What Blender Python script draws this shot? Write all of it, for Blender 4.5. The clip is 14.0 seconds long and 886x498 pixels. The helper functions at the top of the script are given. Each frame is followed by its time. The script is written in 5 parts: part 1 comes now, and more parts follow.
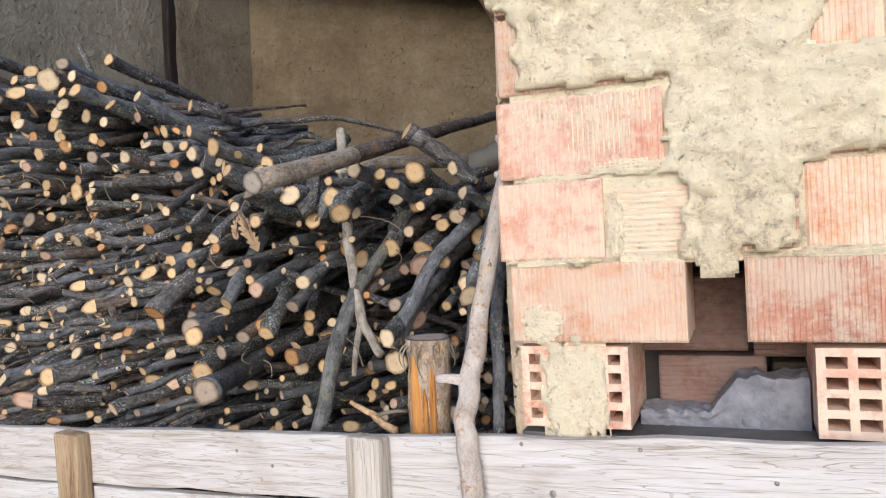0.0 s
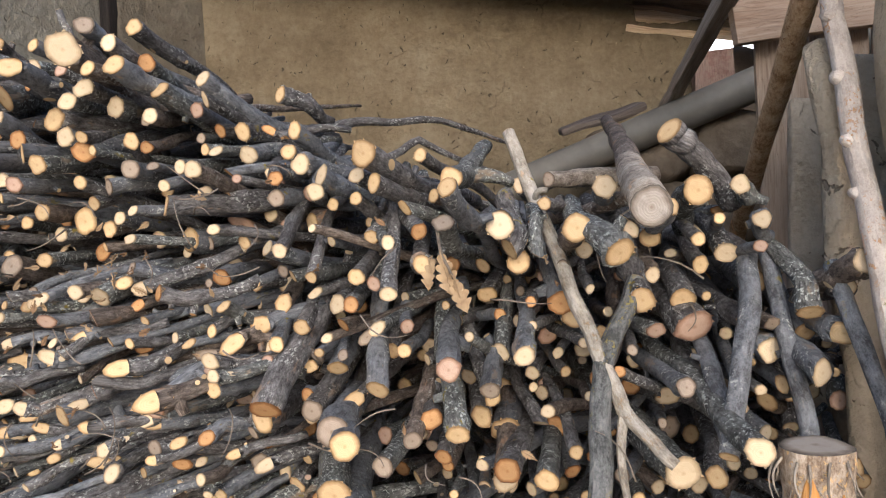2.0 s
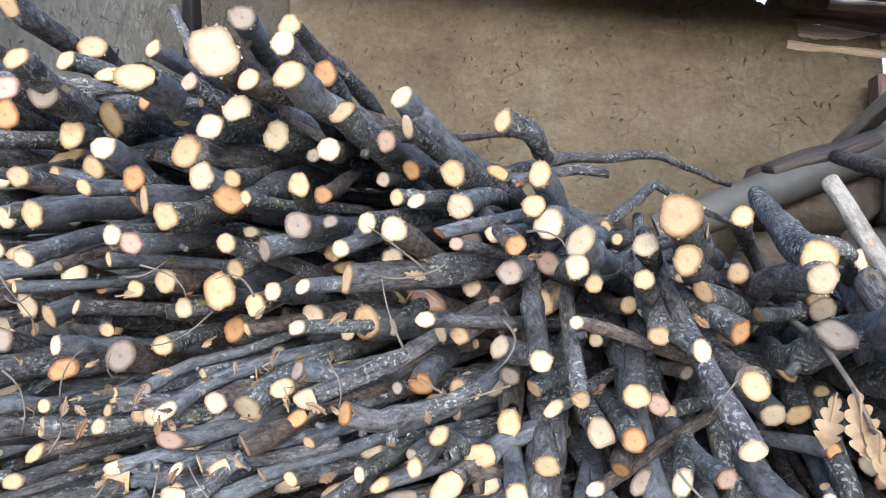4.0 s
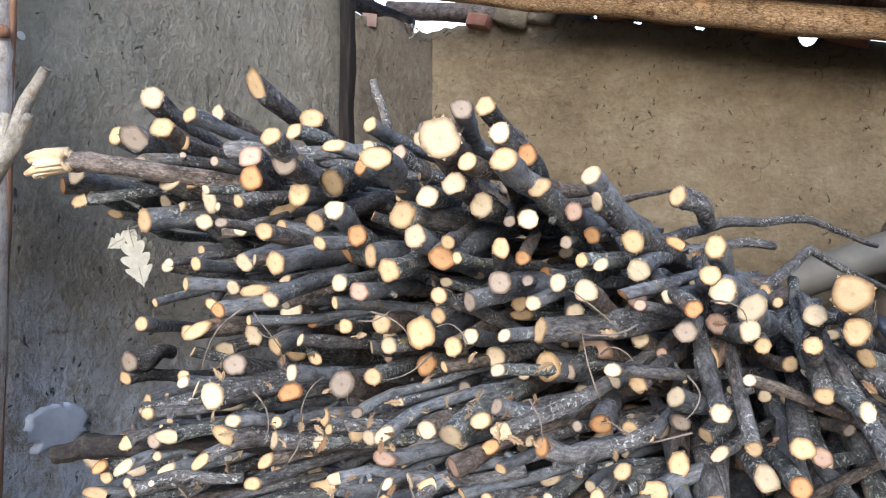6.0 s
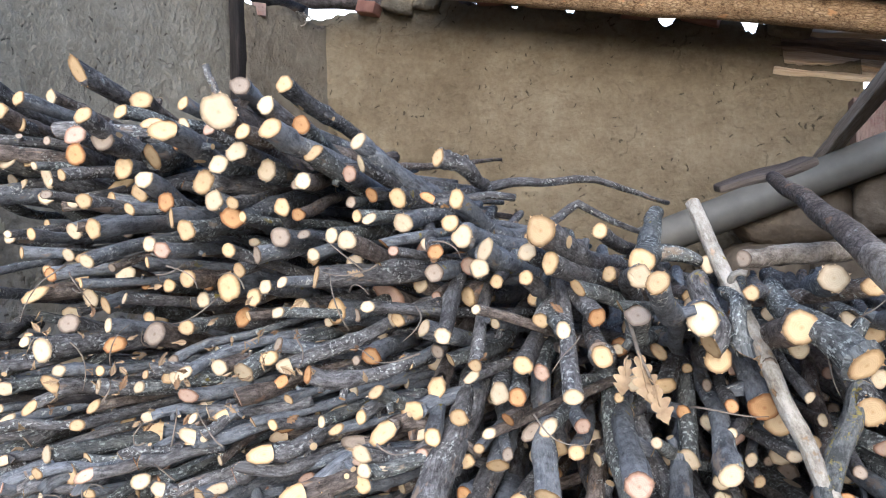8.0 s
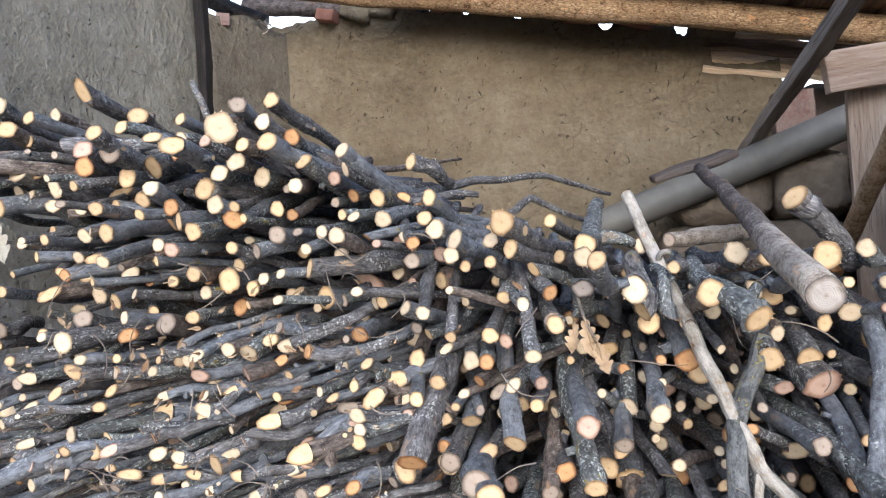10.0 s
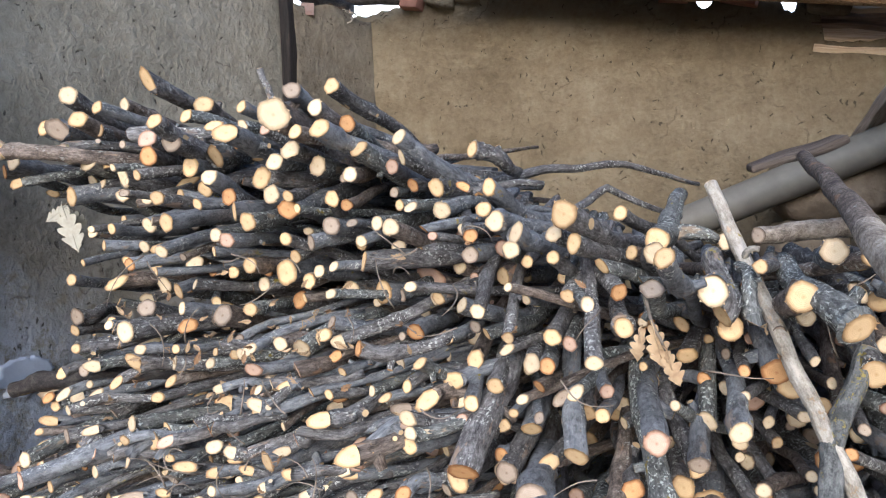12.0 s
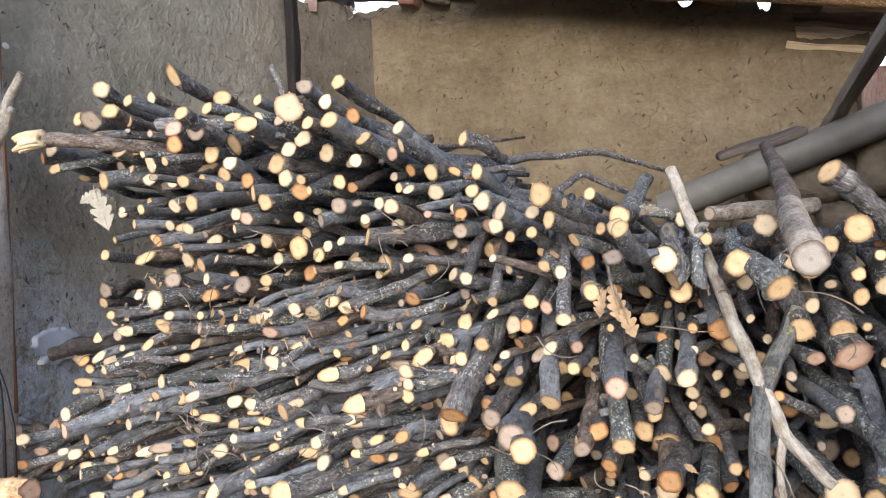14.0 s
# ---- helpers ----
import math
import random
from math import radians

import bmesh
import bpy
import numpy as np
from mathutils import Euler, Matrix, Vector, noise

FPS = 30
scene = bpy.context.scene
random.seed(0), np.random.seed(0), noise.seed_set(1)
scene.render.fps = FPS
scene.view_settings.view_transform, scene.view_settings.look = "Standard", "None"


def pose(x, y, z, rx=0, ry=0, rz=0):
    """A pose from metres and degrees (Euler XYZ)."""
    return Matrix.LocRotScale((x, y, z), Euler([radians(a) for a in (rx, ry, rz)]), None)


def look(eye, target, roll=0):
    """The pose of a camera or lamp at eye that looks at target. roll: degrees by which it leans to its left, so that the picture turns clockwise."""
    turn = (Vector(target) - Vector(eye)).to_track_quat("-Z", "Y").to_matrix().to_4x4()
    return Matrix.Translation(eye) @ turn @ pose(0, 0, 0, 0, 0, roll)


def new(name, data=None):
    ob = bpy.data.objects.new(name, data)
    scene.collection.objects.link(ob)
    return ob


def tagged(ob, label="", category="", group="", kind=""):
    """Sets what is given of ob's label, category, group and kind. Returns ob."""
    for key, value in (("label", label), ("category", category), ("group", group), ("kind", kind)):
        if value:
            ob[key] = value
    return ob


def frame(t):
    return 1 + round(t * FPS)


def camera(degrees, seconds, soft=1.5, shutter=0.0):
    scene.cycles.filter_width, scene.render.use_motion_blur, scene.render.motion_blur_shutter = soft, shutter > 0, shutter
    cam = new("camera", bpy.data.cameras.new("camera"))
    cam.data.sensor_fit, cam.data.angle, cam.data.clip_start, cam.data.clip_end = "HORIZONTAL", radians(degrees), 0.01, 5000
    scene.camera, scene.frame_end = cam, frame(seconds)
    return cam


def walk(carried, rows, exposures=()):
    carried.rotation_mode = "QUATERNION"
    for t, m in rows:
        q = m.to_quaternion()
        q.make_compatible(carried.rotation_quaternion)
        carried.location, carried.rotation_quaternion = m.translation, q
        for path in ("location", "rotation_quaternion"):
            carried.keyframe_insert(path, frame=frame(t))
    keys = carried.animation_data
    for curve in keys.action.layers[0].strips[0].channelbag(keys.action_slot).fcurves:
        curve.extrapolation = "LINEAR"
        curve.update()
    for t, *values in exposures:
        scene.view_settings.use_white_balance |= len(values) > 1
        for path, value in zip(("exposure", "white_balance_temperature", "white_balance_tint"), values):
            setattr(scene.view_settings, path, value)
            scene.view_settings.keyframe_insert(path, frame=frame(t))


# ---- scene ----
cam = camera(61.2, 14.0, soft=1.1)
METRES, EYE, TILT, LEAN, TURN = 3.2, 1.4, -1.0, 3.0, 21.8
ROWS = [
    (0.0, 0.0, 0.0, 0.0, -0.0, 0.0, 0.0),
    (0.5, -0.0735, 0.0516, 0.0043, -2.8, 0.55, -0.05),
    (1.0, -0.1435, 0.0891, 0.0051, -6.91, 0.88, 0.07),
    (1.5, -0.1848, 0.1182, 0.0113, -9.56, 1.17, 0.64),
    (2.0, -0.2134, 0.2017, 0.0186, -10.94, 1.6, 1.28),
    (2.5, -0.2299, 0.2546, 0.0388, -11.84, 2.04, 1.51),
    (3.0, -0.2709, 0.3024, 0.0435, -12.28, 2.59, 1.32),
    (3.5, -0.2938, 0.3287, 0.0508, -11.3, 2.98, 0.76),
    (4.0, -0.2957, 0.3532, 0.0547, -8.9, 3.13, -0.08),
    (6.5, -0.3467, 0.2989, 0.0664, -1.22, 4.95, -2.75),
    (7.0, -0.3196, 0.2931, 0.0609, -1.56, 4.71, -2.34),
    (7.5, -0.2764, 0.2724, 0.0466, -2.43, 4.24, -1.58),
    (8.0, -0.2483, 0.2493, 0.0468, -4.14, 3.99, -0.54),
    (8.5, -0.2516, 0.2179, 0.0511, -6.05, 4.16, 0.61),
    (9.0, -0.2873, 0.1661, 0.0389, -7.78, 4.23, 1.59),
    (11.5, -0.228, 0.2133, 0.0441, -3.31, 2.2, 1.06),
    (12.0, -0.2407, 0.211, 0.0432, -0.01, 2.93, 0.53),
    (12.5, -0.2462, 0.2079, 0.0475, 2.71, 3.52, 0.18),
    (13.0, -0.2444, 0.2029, 0.0481, 3.98, 3.68, 0.13),
    (13.5, -0.2451, 0.1917, 0.037, 3.98, 3.2, 0.28),
    (14.0, -0.2385, 0.1487, 0.0308, -0.21, 2.22, 0.44),
]
walk(cam, [(t, pose(0, 0, EYE, TILT, LEAN, TURN) @ pose(METRES * x, METRES * y, METRES * z, 90 + pitch, roll, yaw)) for t, x, y, z, yaw, pitch, roll in ROWS],
     exposures=[(0.0, 0.05, 5500, 13), (0.5, 0.02, 5650, 14), (1.0, 0.09, 5750, 15), (2.0, 0.46, 5700, 14), (3.0, 0.80, 5150, 12), (4.0, 0.90, 4950, 11), (6.5, 0.86, 5200, 12), (9.0, 0.84, 5000, 12), (11.5, 0.80, 5350, 13), (12.5, 0.84, 5080, 12), (14.0, 0.82, 5450, 13)])

# ---- world and sun ----
world = bpy.data.worlds.new("sky")
scene.world = world
world.use_nodes = True
wn = world.node_tree.nodes
sky = wn.new("ShaderNodeTexSky")
sky.sky_type, sky.sun_disc = "NISHITA", False
sky.sun_elevation, sky.sun_rotation = radians(17), radians(169)
sky.air_density, sky.dust_density = 1.0, 3.0
world.node_tree.links.new(sky.outputs[0], wn["Background"].inputs[0])
wn["Background"].inputs[1].default_value = 0.15
sun_data = bpy.data.lights.new("sun", "SUN")
sun_data.energy, sun_data.angle, sun_data.color = 1.9, radians(55), (1.0, 0.98, 0.96)
sun = new("sun", sun_data)
sun.matrix_world = look((0.35, -5.0, 3.1), (-0.9, 1.2, 1.2))


# ---- materials ----
def ramp_node(nt, stops):
    n = nt.nodes.new("ShaderNodeValToRGB")
    el = n.color_ramp.elements
    while len(el) < len(stops):
        el.new(0.5)
    for e, (p, c) in zip(el, stops):
        e.position, e.color = p, (*c, 1)
    return n


class Shader:
    """A small builder for node materials."""

    def __init__(self, name, rough=0.85, coords="Object"):
        self.mat = bpy.data.materials.new(name)
        self.mat.use_nodes = True
        self.nt = self.mat.node_tree
        self.bsdf = self.nt.nodes["Principled BSDF"]
        self.bsdf.inputs["Roughness"].default_value = rough
        self.bsdf.inputs["Specular IOR Level"].default_value = 0.25
        self.tc = self.nt.nodes.new("ShaderNodeTexCoord")
        self.vec = self.tc.outputs[coords]

    def link(self, a, b):
        self.nt.links.new(a, b)

    def scaled(self, sx, sy, sz, shift=None):
        m = self.nt.nodes.new("ShaderNodeMapping")
        m.inputs["Scale"].default_value = (sx, sy, sz)
        self.link(self.vec, m.inputs["Vector"])
        if shift is not None:
            self.link(shift, m.inputs["Location"])
        return m.outputs[0]

    def noise(self, scale, detail=4.0, rough=0.55, vec=None, distort=0.0):
        n = self.nt.nodes.new("ShaderNodeTexNoise")
        n.inputs["Scale"].default_value, n.inputs["Detail"].default_value = scale, detail
        n.inputs["Roughness"].default_value, n.inputs["Distortion"].default_value = rough, distort
        self.link(vec or self.vec, n.inputs["Vector"])
        return n.outputs["Fac"]

    def cells(self, scale, vec=None, feature="F1"):
        n = self.nt.nodes.new("ShaderNodeTexVoronoi")
        n.feature = feature
        n.inputs["Scale"].default_value = scale
        self.link(vec or self.vec, n.inputs["Vector"])
        return n.outputs["Distance"]

    def wander(self):
        n = self.nt.nodes.new("ShaderNodeTexNoise")
        n.inputs["Scale"].default_value, n.inputs["Detail"].default_value = 22, 3
        self.link(self.vec, n.inputs["Vector"])
        return n.outputs["Color"]

    def dashes(self, scale, stretch, turn, size, share, plane="xz"):
        """Short scattered strokes, all lying one way: 1 on a stroke, 0 elsewhere."""
        m = self.nt.nodes.new("ShaderNodeMapping")
        m.inputs["Scale"].default_value = (1, stretch, 1)
        sep, com = self.nt.nodes.new("ShaderNodeSeparateXYZ"), self.nt.nodes.new("ShaderNodeCombineXYZ")
        self.link(self.vec, sep.inputs[0])
        self.link(sep.outputs["XYZ".index(plane[0].upper())], com.inputs[0])
        self.link(sep.outputs["XYZ".index(plane[1].upper())], com.inputs[1])
        r = self.nt.nodes.new("ShaderNodeVectorRotate")
        r.rotation_type = "Z_AXIS"
        r.inputs["Angle"].default_value = radians(turn)
        self.link(self.mix(0.045, com.outputs[0], self.wander()), r.inputs["Vector"])
        self.link(r.outputs[0], m.inputs["Vector"])
        n = self.nt.nodes.new("ShaderNodeTexVoronoi")
        n.inputs["Scale"].default_value = scale
        self.link(m.outputs[0], n.inputs["Vector"])
        tint = self.nt.nodes.new("ShaderNodeSeparateColor")
        self.link(n.outputs["Color"], tint.inputs[0])
        ragged = self.maths("ADD", n.outputs["Distance"], self.maths("MULTIPLY", self.noise(110, 4), 0.22))
        near = self.maths("SUBTRACT", 1.0, self.gate(ragged, size + 0.04, size + 0.09))
        return self.maths("MULTIPLY", near, self.gate(tint.outputs[0], 1 - share, 1 - share + 0.02))

    def ramp(self, fac, *stops):
        n = ramp_node(self.nt, stops)
        self.link(fac, n.inputs[0])
        return n.outputs[0]

    def gate(self, fac, low, high):
        return self.ramp(fac, (low, (0, 0, 0)), (high, (1, 1, 1)))

    def mix(self, fac, a, b, mode="MIX"):
        n = self.nt.nodes.new("ShaderNodeMix")
        n.data_type, n.blend_type = "RGBA", mode
        for sock, v in ((n.inputs[0], fac), (n.inputs[6], a), (n.inputs[7], b)):
            if isinstance(v, (int, float)):
                sock.default_value = v
            elif isinstance(v, tuple):
                sock.default_value = (*v, 1)
            else:
                self.link(v, sock)
        return n.outputs[2]

    def maths(self, op, a, b=0.0):
        n = self.nt.nodes.new("ShaderNodeMath")
        n.operation = op
        for sock, v in ((n.inputs[0], a), (n.inputs[1], b)):
            if isinstance(v, (int, float)):
                sock.default_value = v
            else:
                self.link(v, sock)
        return n.outputs[0]

    def random(self):
        return self.nt.nodes.new("ShaderNodeObjectInfo").outputs["Random"]

    def island(self):
        return self.nt.nodes.new("ShaderNodeNewGeometry").outputs["Random Per Island"]

    def hue(self, colour, value, sat=1.0):
        n = self.nt.nodes.new("ShaderNodeHueSaturation")
        n.inputs["Saturation"].default_value = sat
        self.link(colour, n.inputs["Color"])
        if isinstance(value, (int, float)):
            n.inputs["Value"].default_value = value
        else:
            self.link(value, n.inputs["Value"])
        return n.outputs[0]

    def done(self, colour, height=None, depth=0.003, strength=0.8):
        self.link(colour, self.bsdf.inputs["Base Color"])
        if height is not None:
            b = self.nt.nodes.new("ShaderNodeBump")
            b.inputs["Distance"].default_value, b.inputs["Strength"].default_value = depth, strength
            self.link(height, b.inputs["Height"])
            self.link(b.outputs[0], self.bsdf.inputs["Normal"])
        return self.mat


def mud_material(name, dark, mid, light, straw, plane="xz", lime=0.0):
    """Mud plaster with chopped straw: troweled swells, dents where straw has fallen out, thin cracks; lime: height of a
    paler bluish band, ragged at its top.
    """
    s = Shader(name, 0.95)
    big, patch, fine = s.noise(1.6, 5), s.noise(9, 5, 0.65), s.noise(42, 6, 0.7)
    t = s.maths("ADD", s.maths("MULTIPLY", big, 0.45), s.maths("ADD", s.maths("MULTIPLY", patch, 0.3), s.maths("MULTIPLY", fine, 0.25)))
    base = s.ramp(t, (0.40, dark), (0.50, mid), (0.60, light))
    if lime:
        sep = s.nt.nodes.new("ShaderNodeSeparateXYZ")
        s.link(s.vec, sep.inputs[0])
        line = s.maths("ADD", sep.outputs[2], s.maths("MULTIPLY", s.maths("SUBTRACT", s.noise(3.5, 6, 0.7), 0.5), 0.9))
        band = s.maths("SUBTRACT", 1.0, s.gate(s.maths("MULTIPLY", line, 0.333), (lime - 0.25) / 3, (lime + 0.15) / 3))
        base = s.mix(s.maths("MULTIPLY", s.maths("MULTIPLY", band, s.gate(s.noise(14, 6, 0.75), 0.38, 0.55)), 0.85), base, (0.62, 0.67, 0.76))
    flecks = s.maths("MAXIMUM", s.dashes(26, 0.16, 20, 0.10, 0.4, plane), s.dashes(30, 0.14, 115, 0.10, 0.4, plane))
    dents = s.maths("MAXIMUM", s.dashes(30, 0.24, -32, 0.14, 0.55, plane), s.maths("MAXIMUM", s.dashes(34, 0.26, 8, 0.15, 0.55, plane), s.dashes(31, 0.22, 62, 0.14, 0.5, plane)))
    specks = s.dashes(27, 0.7, 40, 0.13, 0.4, plane)
    holes = s.maths("MAXIMUM", dents, specks)
    col = s.mix(s.maths("MULTIPLY", flecks, 0.40), base, straw)
    col = s.mix(s.maths("MULTIPLY", holes, 0.8), col, tuple(c * 0.38 for c in dark))
    crack = s.gate(s.cells(1.9, s.mix(0.06, s.vec, s.wander()), "DISTANCE_TO_EDGE"), 0.0, 0.010)
    col = s.mix(s.maths("MULTIPLY", s.maths("SUBTRACT", 1.0, crack), s.maths("MULTIPLY", s.gate(patch, 0.5, 0.6), 0.6)), col, tuple(c * 0.45 for c in dark))
    height = s.maths("ADD", s.maths("MULTIPLY", patch, 1.0), s.maths("ADD", s.maths("MULTIPLY", fine, 0.35), s.maths("MULTIPLY", s.noise(26, 4, 0.6, None, 0.3), 0.4)))
    height = s.maths("SUBTRACT", s.maths("ADD", height, s.maths("MULTIPLY", flecks, 0.12)), s.maths("MULTIPLY", holes, 0.4))
    return s.done(col, height, 0.026, 1.0)


def bark_material(name, dark, mid, light, lichen, amount, cracks=0.0, cool=(1, 1, 1)):
    s = Shader(name, 0.72, "UV")
    dark, mid, light = ((c[0] * cool[0], c[1] * cool[1], c[2] * cool[2]) for c in (dark, mid, light))
    jump = s.maths("MULTIPLY", s.random(), 40.0)
    isl = s.maths("MULTIPLY", s.island(), 17.0)
    both = s.maths("ADD", jump, isl)
    v = s.scaled(1, 0.4, 1, both)
    w = s.scaled(1, 0.8, 1, both)
    along, grain, fine = s.noise(30, 4, 0.6, w), s.noise(170, 5, 0.7, v), s.noise(420, 4, 0.7, w)
    mixed = s.maths("ADD", s.maths("MULTIPLY", along, 0.4), s.maths("ADD", s.maths("MULTIPLY", grain, 0.4), s.maths("MULTIPLY", fine, 0.2)))
    col = s.ramp(mixed, (0.41, dark), (0.50, mid), (0.59, light))
    plates = s.gate(s.cells(105, s.scaled(1, 0.33, 1, both), "DISTANCE_TO_EDGE"), 0.02, 0.16)
    col = s.mix(s.maths("MULTIPLY", s.maths("MULTIPLY", s.maths("SUBTRACT", 1.0, plates), s.gate(along, 0.45, 0.6)), cracks), col, dark)
    # crusts of lichen in specks and patches
    patch = s.gate(s.noise(13, 3, 0.6, w), 0.50 - amount, 0.58 - amount)
    spots = s.maths("MULTIPLY", s.gate(s.noise(150, 4, 0.7, w), 0.555, 0.59), patch)
    col = s.mix(s.maths("MULTIPLY", spots, 0.9), col, lichen)
    moss = s.maths("MULTIPLY", s.gate(s.noise(60, 4, 0.6, w), 0.60, 0.66), s.gate(s.noise(5, 2, 0.5, w), 0.60, 0.66))
    col = s.mix(moss, col, (0.24, 0.19, 0.04))
    # scuffs where the bark is rubbed to the brown layer under it
    scuff = s.maths("MULTIPLY", s.gate(s.noise(22, 4, 0.65, v), 0.62, 0.67), 0.7)
    col = s.mix(scuff, col, (light[0] * 1.15, light[1] * 0.85, light[2] * 0.6))
    col = s.hue(col, s.maths("ADD", 0.78, s.maths("MULTIPLY", s.maths("FRACT", both), 0.46)))
    height = s.maths("ADD", s.maths("MULTIPLY", grain, 1.0), s.maths("ADD", s.maths("MULTIPLY", along, 0.7), s.maths("MULTIPLY", fine, 0.4)))
    height = s.maths("ADD", height, s.maths("ADD", s.maths("MULTIPLY", spots, 0.3), s.maths("MULTIPLY", plates, 0.5 * cracks)))
    return s.done(col, height, 0.0042, 0.9)


def cut_material(name, rim, mid, heart):
    """Sawn wood: rings round the middle, a darker heart, saw marks and a stained rim. UV holds metres from the middle in x, y and the share of the radius in a second layer."""
    s = Shader(name, 0.8, "UV")
    ln = s.nt.nodes.new("ShaderNodeVectorMath")
    ln.operation = "LENGTH"
    s.link(s.vec, ln.inputs[0])
    dist = ln.outputs["Value"]
    wob = s.maths("MULTIPLY", s.noise(70, 3), 0.006)
    rings = s.maths("SINE", s.maths("MULTIPLY", s.maths("ADD", dist, wob), 2300.0))
    share = s.nt.nodes.new("ShaderNodeUVMap")
    share.uv_map = "share"
    sep = s.nt.nodes.new("ShaderNodeSeparateXYZ")
    s.link(share.outputs[0], sep.inputs[0])
    col = s.ramp(s.maths("ADD", sep.outputs[0], s.maths("MULTIPLY", s.maths("SUBTRACT", s.noise(60, 3), 0.5), 0.3)),
                 (0.0, heart), (0.18, mid), (0.66, mid), (0.84, rim), (0.93, tuple(c * 0.6 for c in rim)), (1.0, tuple(c * 0.3 for c in rim)))
    col = s.mix(s.maths("MULTIPLY", s.maths("ADD", s.maths("MULTIPLY", rings, 0.5), 0.5), 0.2), col, rim)
    stain = s.gate(s.noise(45, 4, 0.6), 0.52, 0.75)
    col = s.mix(s.maths("MULTIPLY", stain, 0.5), col, rim)
    vary = s.maths("ADD", s.maths("MULTIPLY", s.maths("FRACT", s.maths("ADD", s.random(), s.island())), 0.36), 0.70)
    col = s.hue(col, vary)
    saw = s.noise(320, 3, 0.6, s.scaled(1, 0.12, 1))
    return s.done(col, s.maths("ADD", saw, s.maths("MULTIPLY", rings, 0.12)), 0.0012, 0.7)


def timber_material(name, dark, mid, light, grain=1.0, axis=0, knots=True):
    """Weathered wood with grain along one of the object's axes."""
    s = Shader(name, 0.85)
    sc = [9.0, 9.0, 9.0]
    sc[axis] = 0.55
    seed = s.maths("MULTIPLY", s.random(), 9.0)
    v = s.scaled(*sc, seed)
    fibre = s.noise(9, 7, 0.65, v, 0.8)
    wide = s.noise(1.8, 3, 0.5, v, 0.5)
    col = s.ramp(s.maths("ADD", s.maths("MULTIPLY", fibre, 0.6 * grain), s.maths("MULTIPLY", wide, 1.0 - 0.6 * grain)), (0.33, dark), (0.5, mid), (0.68, light))
    lines = s.gate(s.noise(5.5, 2, 0.4, v, 2.2), 0.485, 0.50)
    lines2 = s.gate(s.noise(5.5, 2, 0.4, v, 2.2), 0.50, 0.515)
    thin = s.maths("SUBTRACT", lines, lines2)
    col = s.mix(s.maths("MULTIPLY", thin, 0.55), col, dark)
    blot = s.gate(s.noise(4.5, 4), 0.58, 0.75)
    col = s.mix(s.maths("MULTIPLY", blot, 0.4), col, mid if not knots else dark)
    return s.done(col, s.maths("SUBTRACT", fibre, s.maths("MULTIPLY", thin, 0.5)), 0.003, 0.8)


MUD = mud_material("mud_plaster", (0.104, 0.079, 0.045), (0.150, 0.117, 0.070), (0.19, 0.154, 0.098), (0.34, 0.28, 0.17))
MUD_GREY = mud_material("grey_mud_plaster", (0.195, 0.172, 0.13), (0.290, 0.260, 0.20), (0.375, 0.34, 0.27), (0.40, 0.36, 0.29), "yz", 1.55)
# Back-wall mud made darker: the shade on the return is in the colour
MUD_RETURN = mud_material("shaded_mud_plaster", (0.088, 0.073, 0.05), (0.130, 0.110, 0.080), (0.165, 0.142, 0.106), (0.26, 0.22, 0.16), "yz")
BARKS = [bark_material("oak_bark", (0.042, 0.037, 0.033), (0.145, 0.133, 0.12), (0.30, 0.283, 0.262), (0.52, 0.535, 0.50), 0.02, 0.45, (0.86, 0.885, 0.945)),
         bark_material("smooth_grey_bark", (0.085, 0.082, 0.080), (0.200, 0.196, 0.192), (0.30, 0.297, 0.29), (0.52, 0.535, 0.50), -0.03, 0.1, (0.83, 0.88, 0.955)),
         bark_material("brown_bark", (0.052, 0.041, 0.033), (0.175, 0.144, 0.116), (0.35, 0.30, 0.25), (0.48, 0.49, 0.45), -0.04, 0.4, (0.89, 0.87, 0.88)),
         bark_material("lichened_bark", (0.045, 0.044, 0.040), (0.155, 0.150, 0.136), (0.31, 0.305, 0.28), (0.56, 0.595, 0.55), 0.08, 0.4, (0.85, 0.89, 0.92))]
SCRAPED = bark_material("scraped_pole_bark", (0.13, 0.105, 0.08), (0.30, 0.255, 0.205), (0.46, 0.41, 0.345), (0.44, 0.39, 0.33), 0.02)
MUD_PALE = mud_material("pale_mud_plaster", (0.44, 0.35, 0.245), (0.60, 0.50, 0.36), (0.69, 0.59, 0.44), (0.5, 0.43, 0.3))
CUTS = [cut_material("cream_sawn_wood", (0.48, 0.31, 0.15), (0.70, 0.52, 0.29), (0.54, 0.35, 0.17)),
        cut_material("pale_sawn_wood", (0.55, 0.41, 0.25), (0.73, 0.60, 0.40), (0.58, 0.43, 0.26)),
        cut_material("orange_sawn_wood", (0.34, 0.16, 0.06), (0.58, 0.34, 0.15), (0.42, 0.20, 0.08)),
        cut_material("pinkish_sawn_wood", (0.40, 0.24, 0.16), (0.60, 0.43, 0.32), (0.38, 0.24, 0.16)),
        cut_material("greyed_sawn_wood", (0.24, 0.18, 0.13), (0.42, 0.34, 0.26), (0.24, 0.17, 0.11)),
        cut_material("weathered_sawn_wood", (0.30, 0.25, 0.20), (0.50, 0.45, 0.39), (0.32, 0.26, 0.2))]
WHITE_WOOD = timber_material("whitewashed_board", (0.30, 0.22, 0.15), (0.58, 0.555, 0.53), (0.70, 0.695, 0.70), 1.0, 0)
FENCE_POST = timber_material("yellowed_post", (0.13, 0.08, 0.04), (0.38, 0.27, 0.16), (0.58, 0.47, 0.33), 1.0, 2)
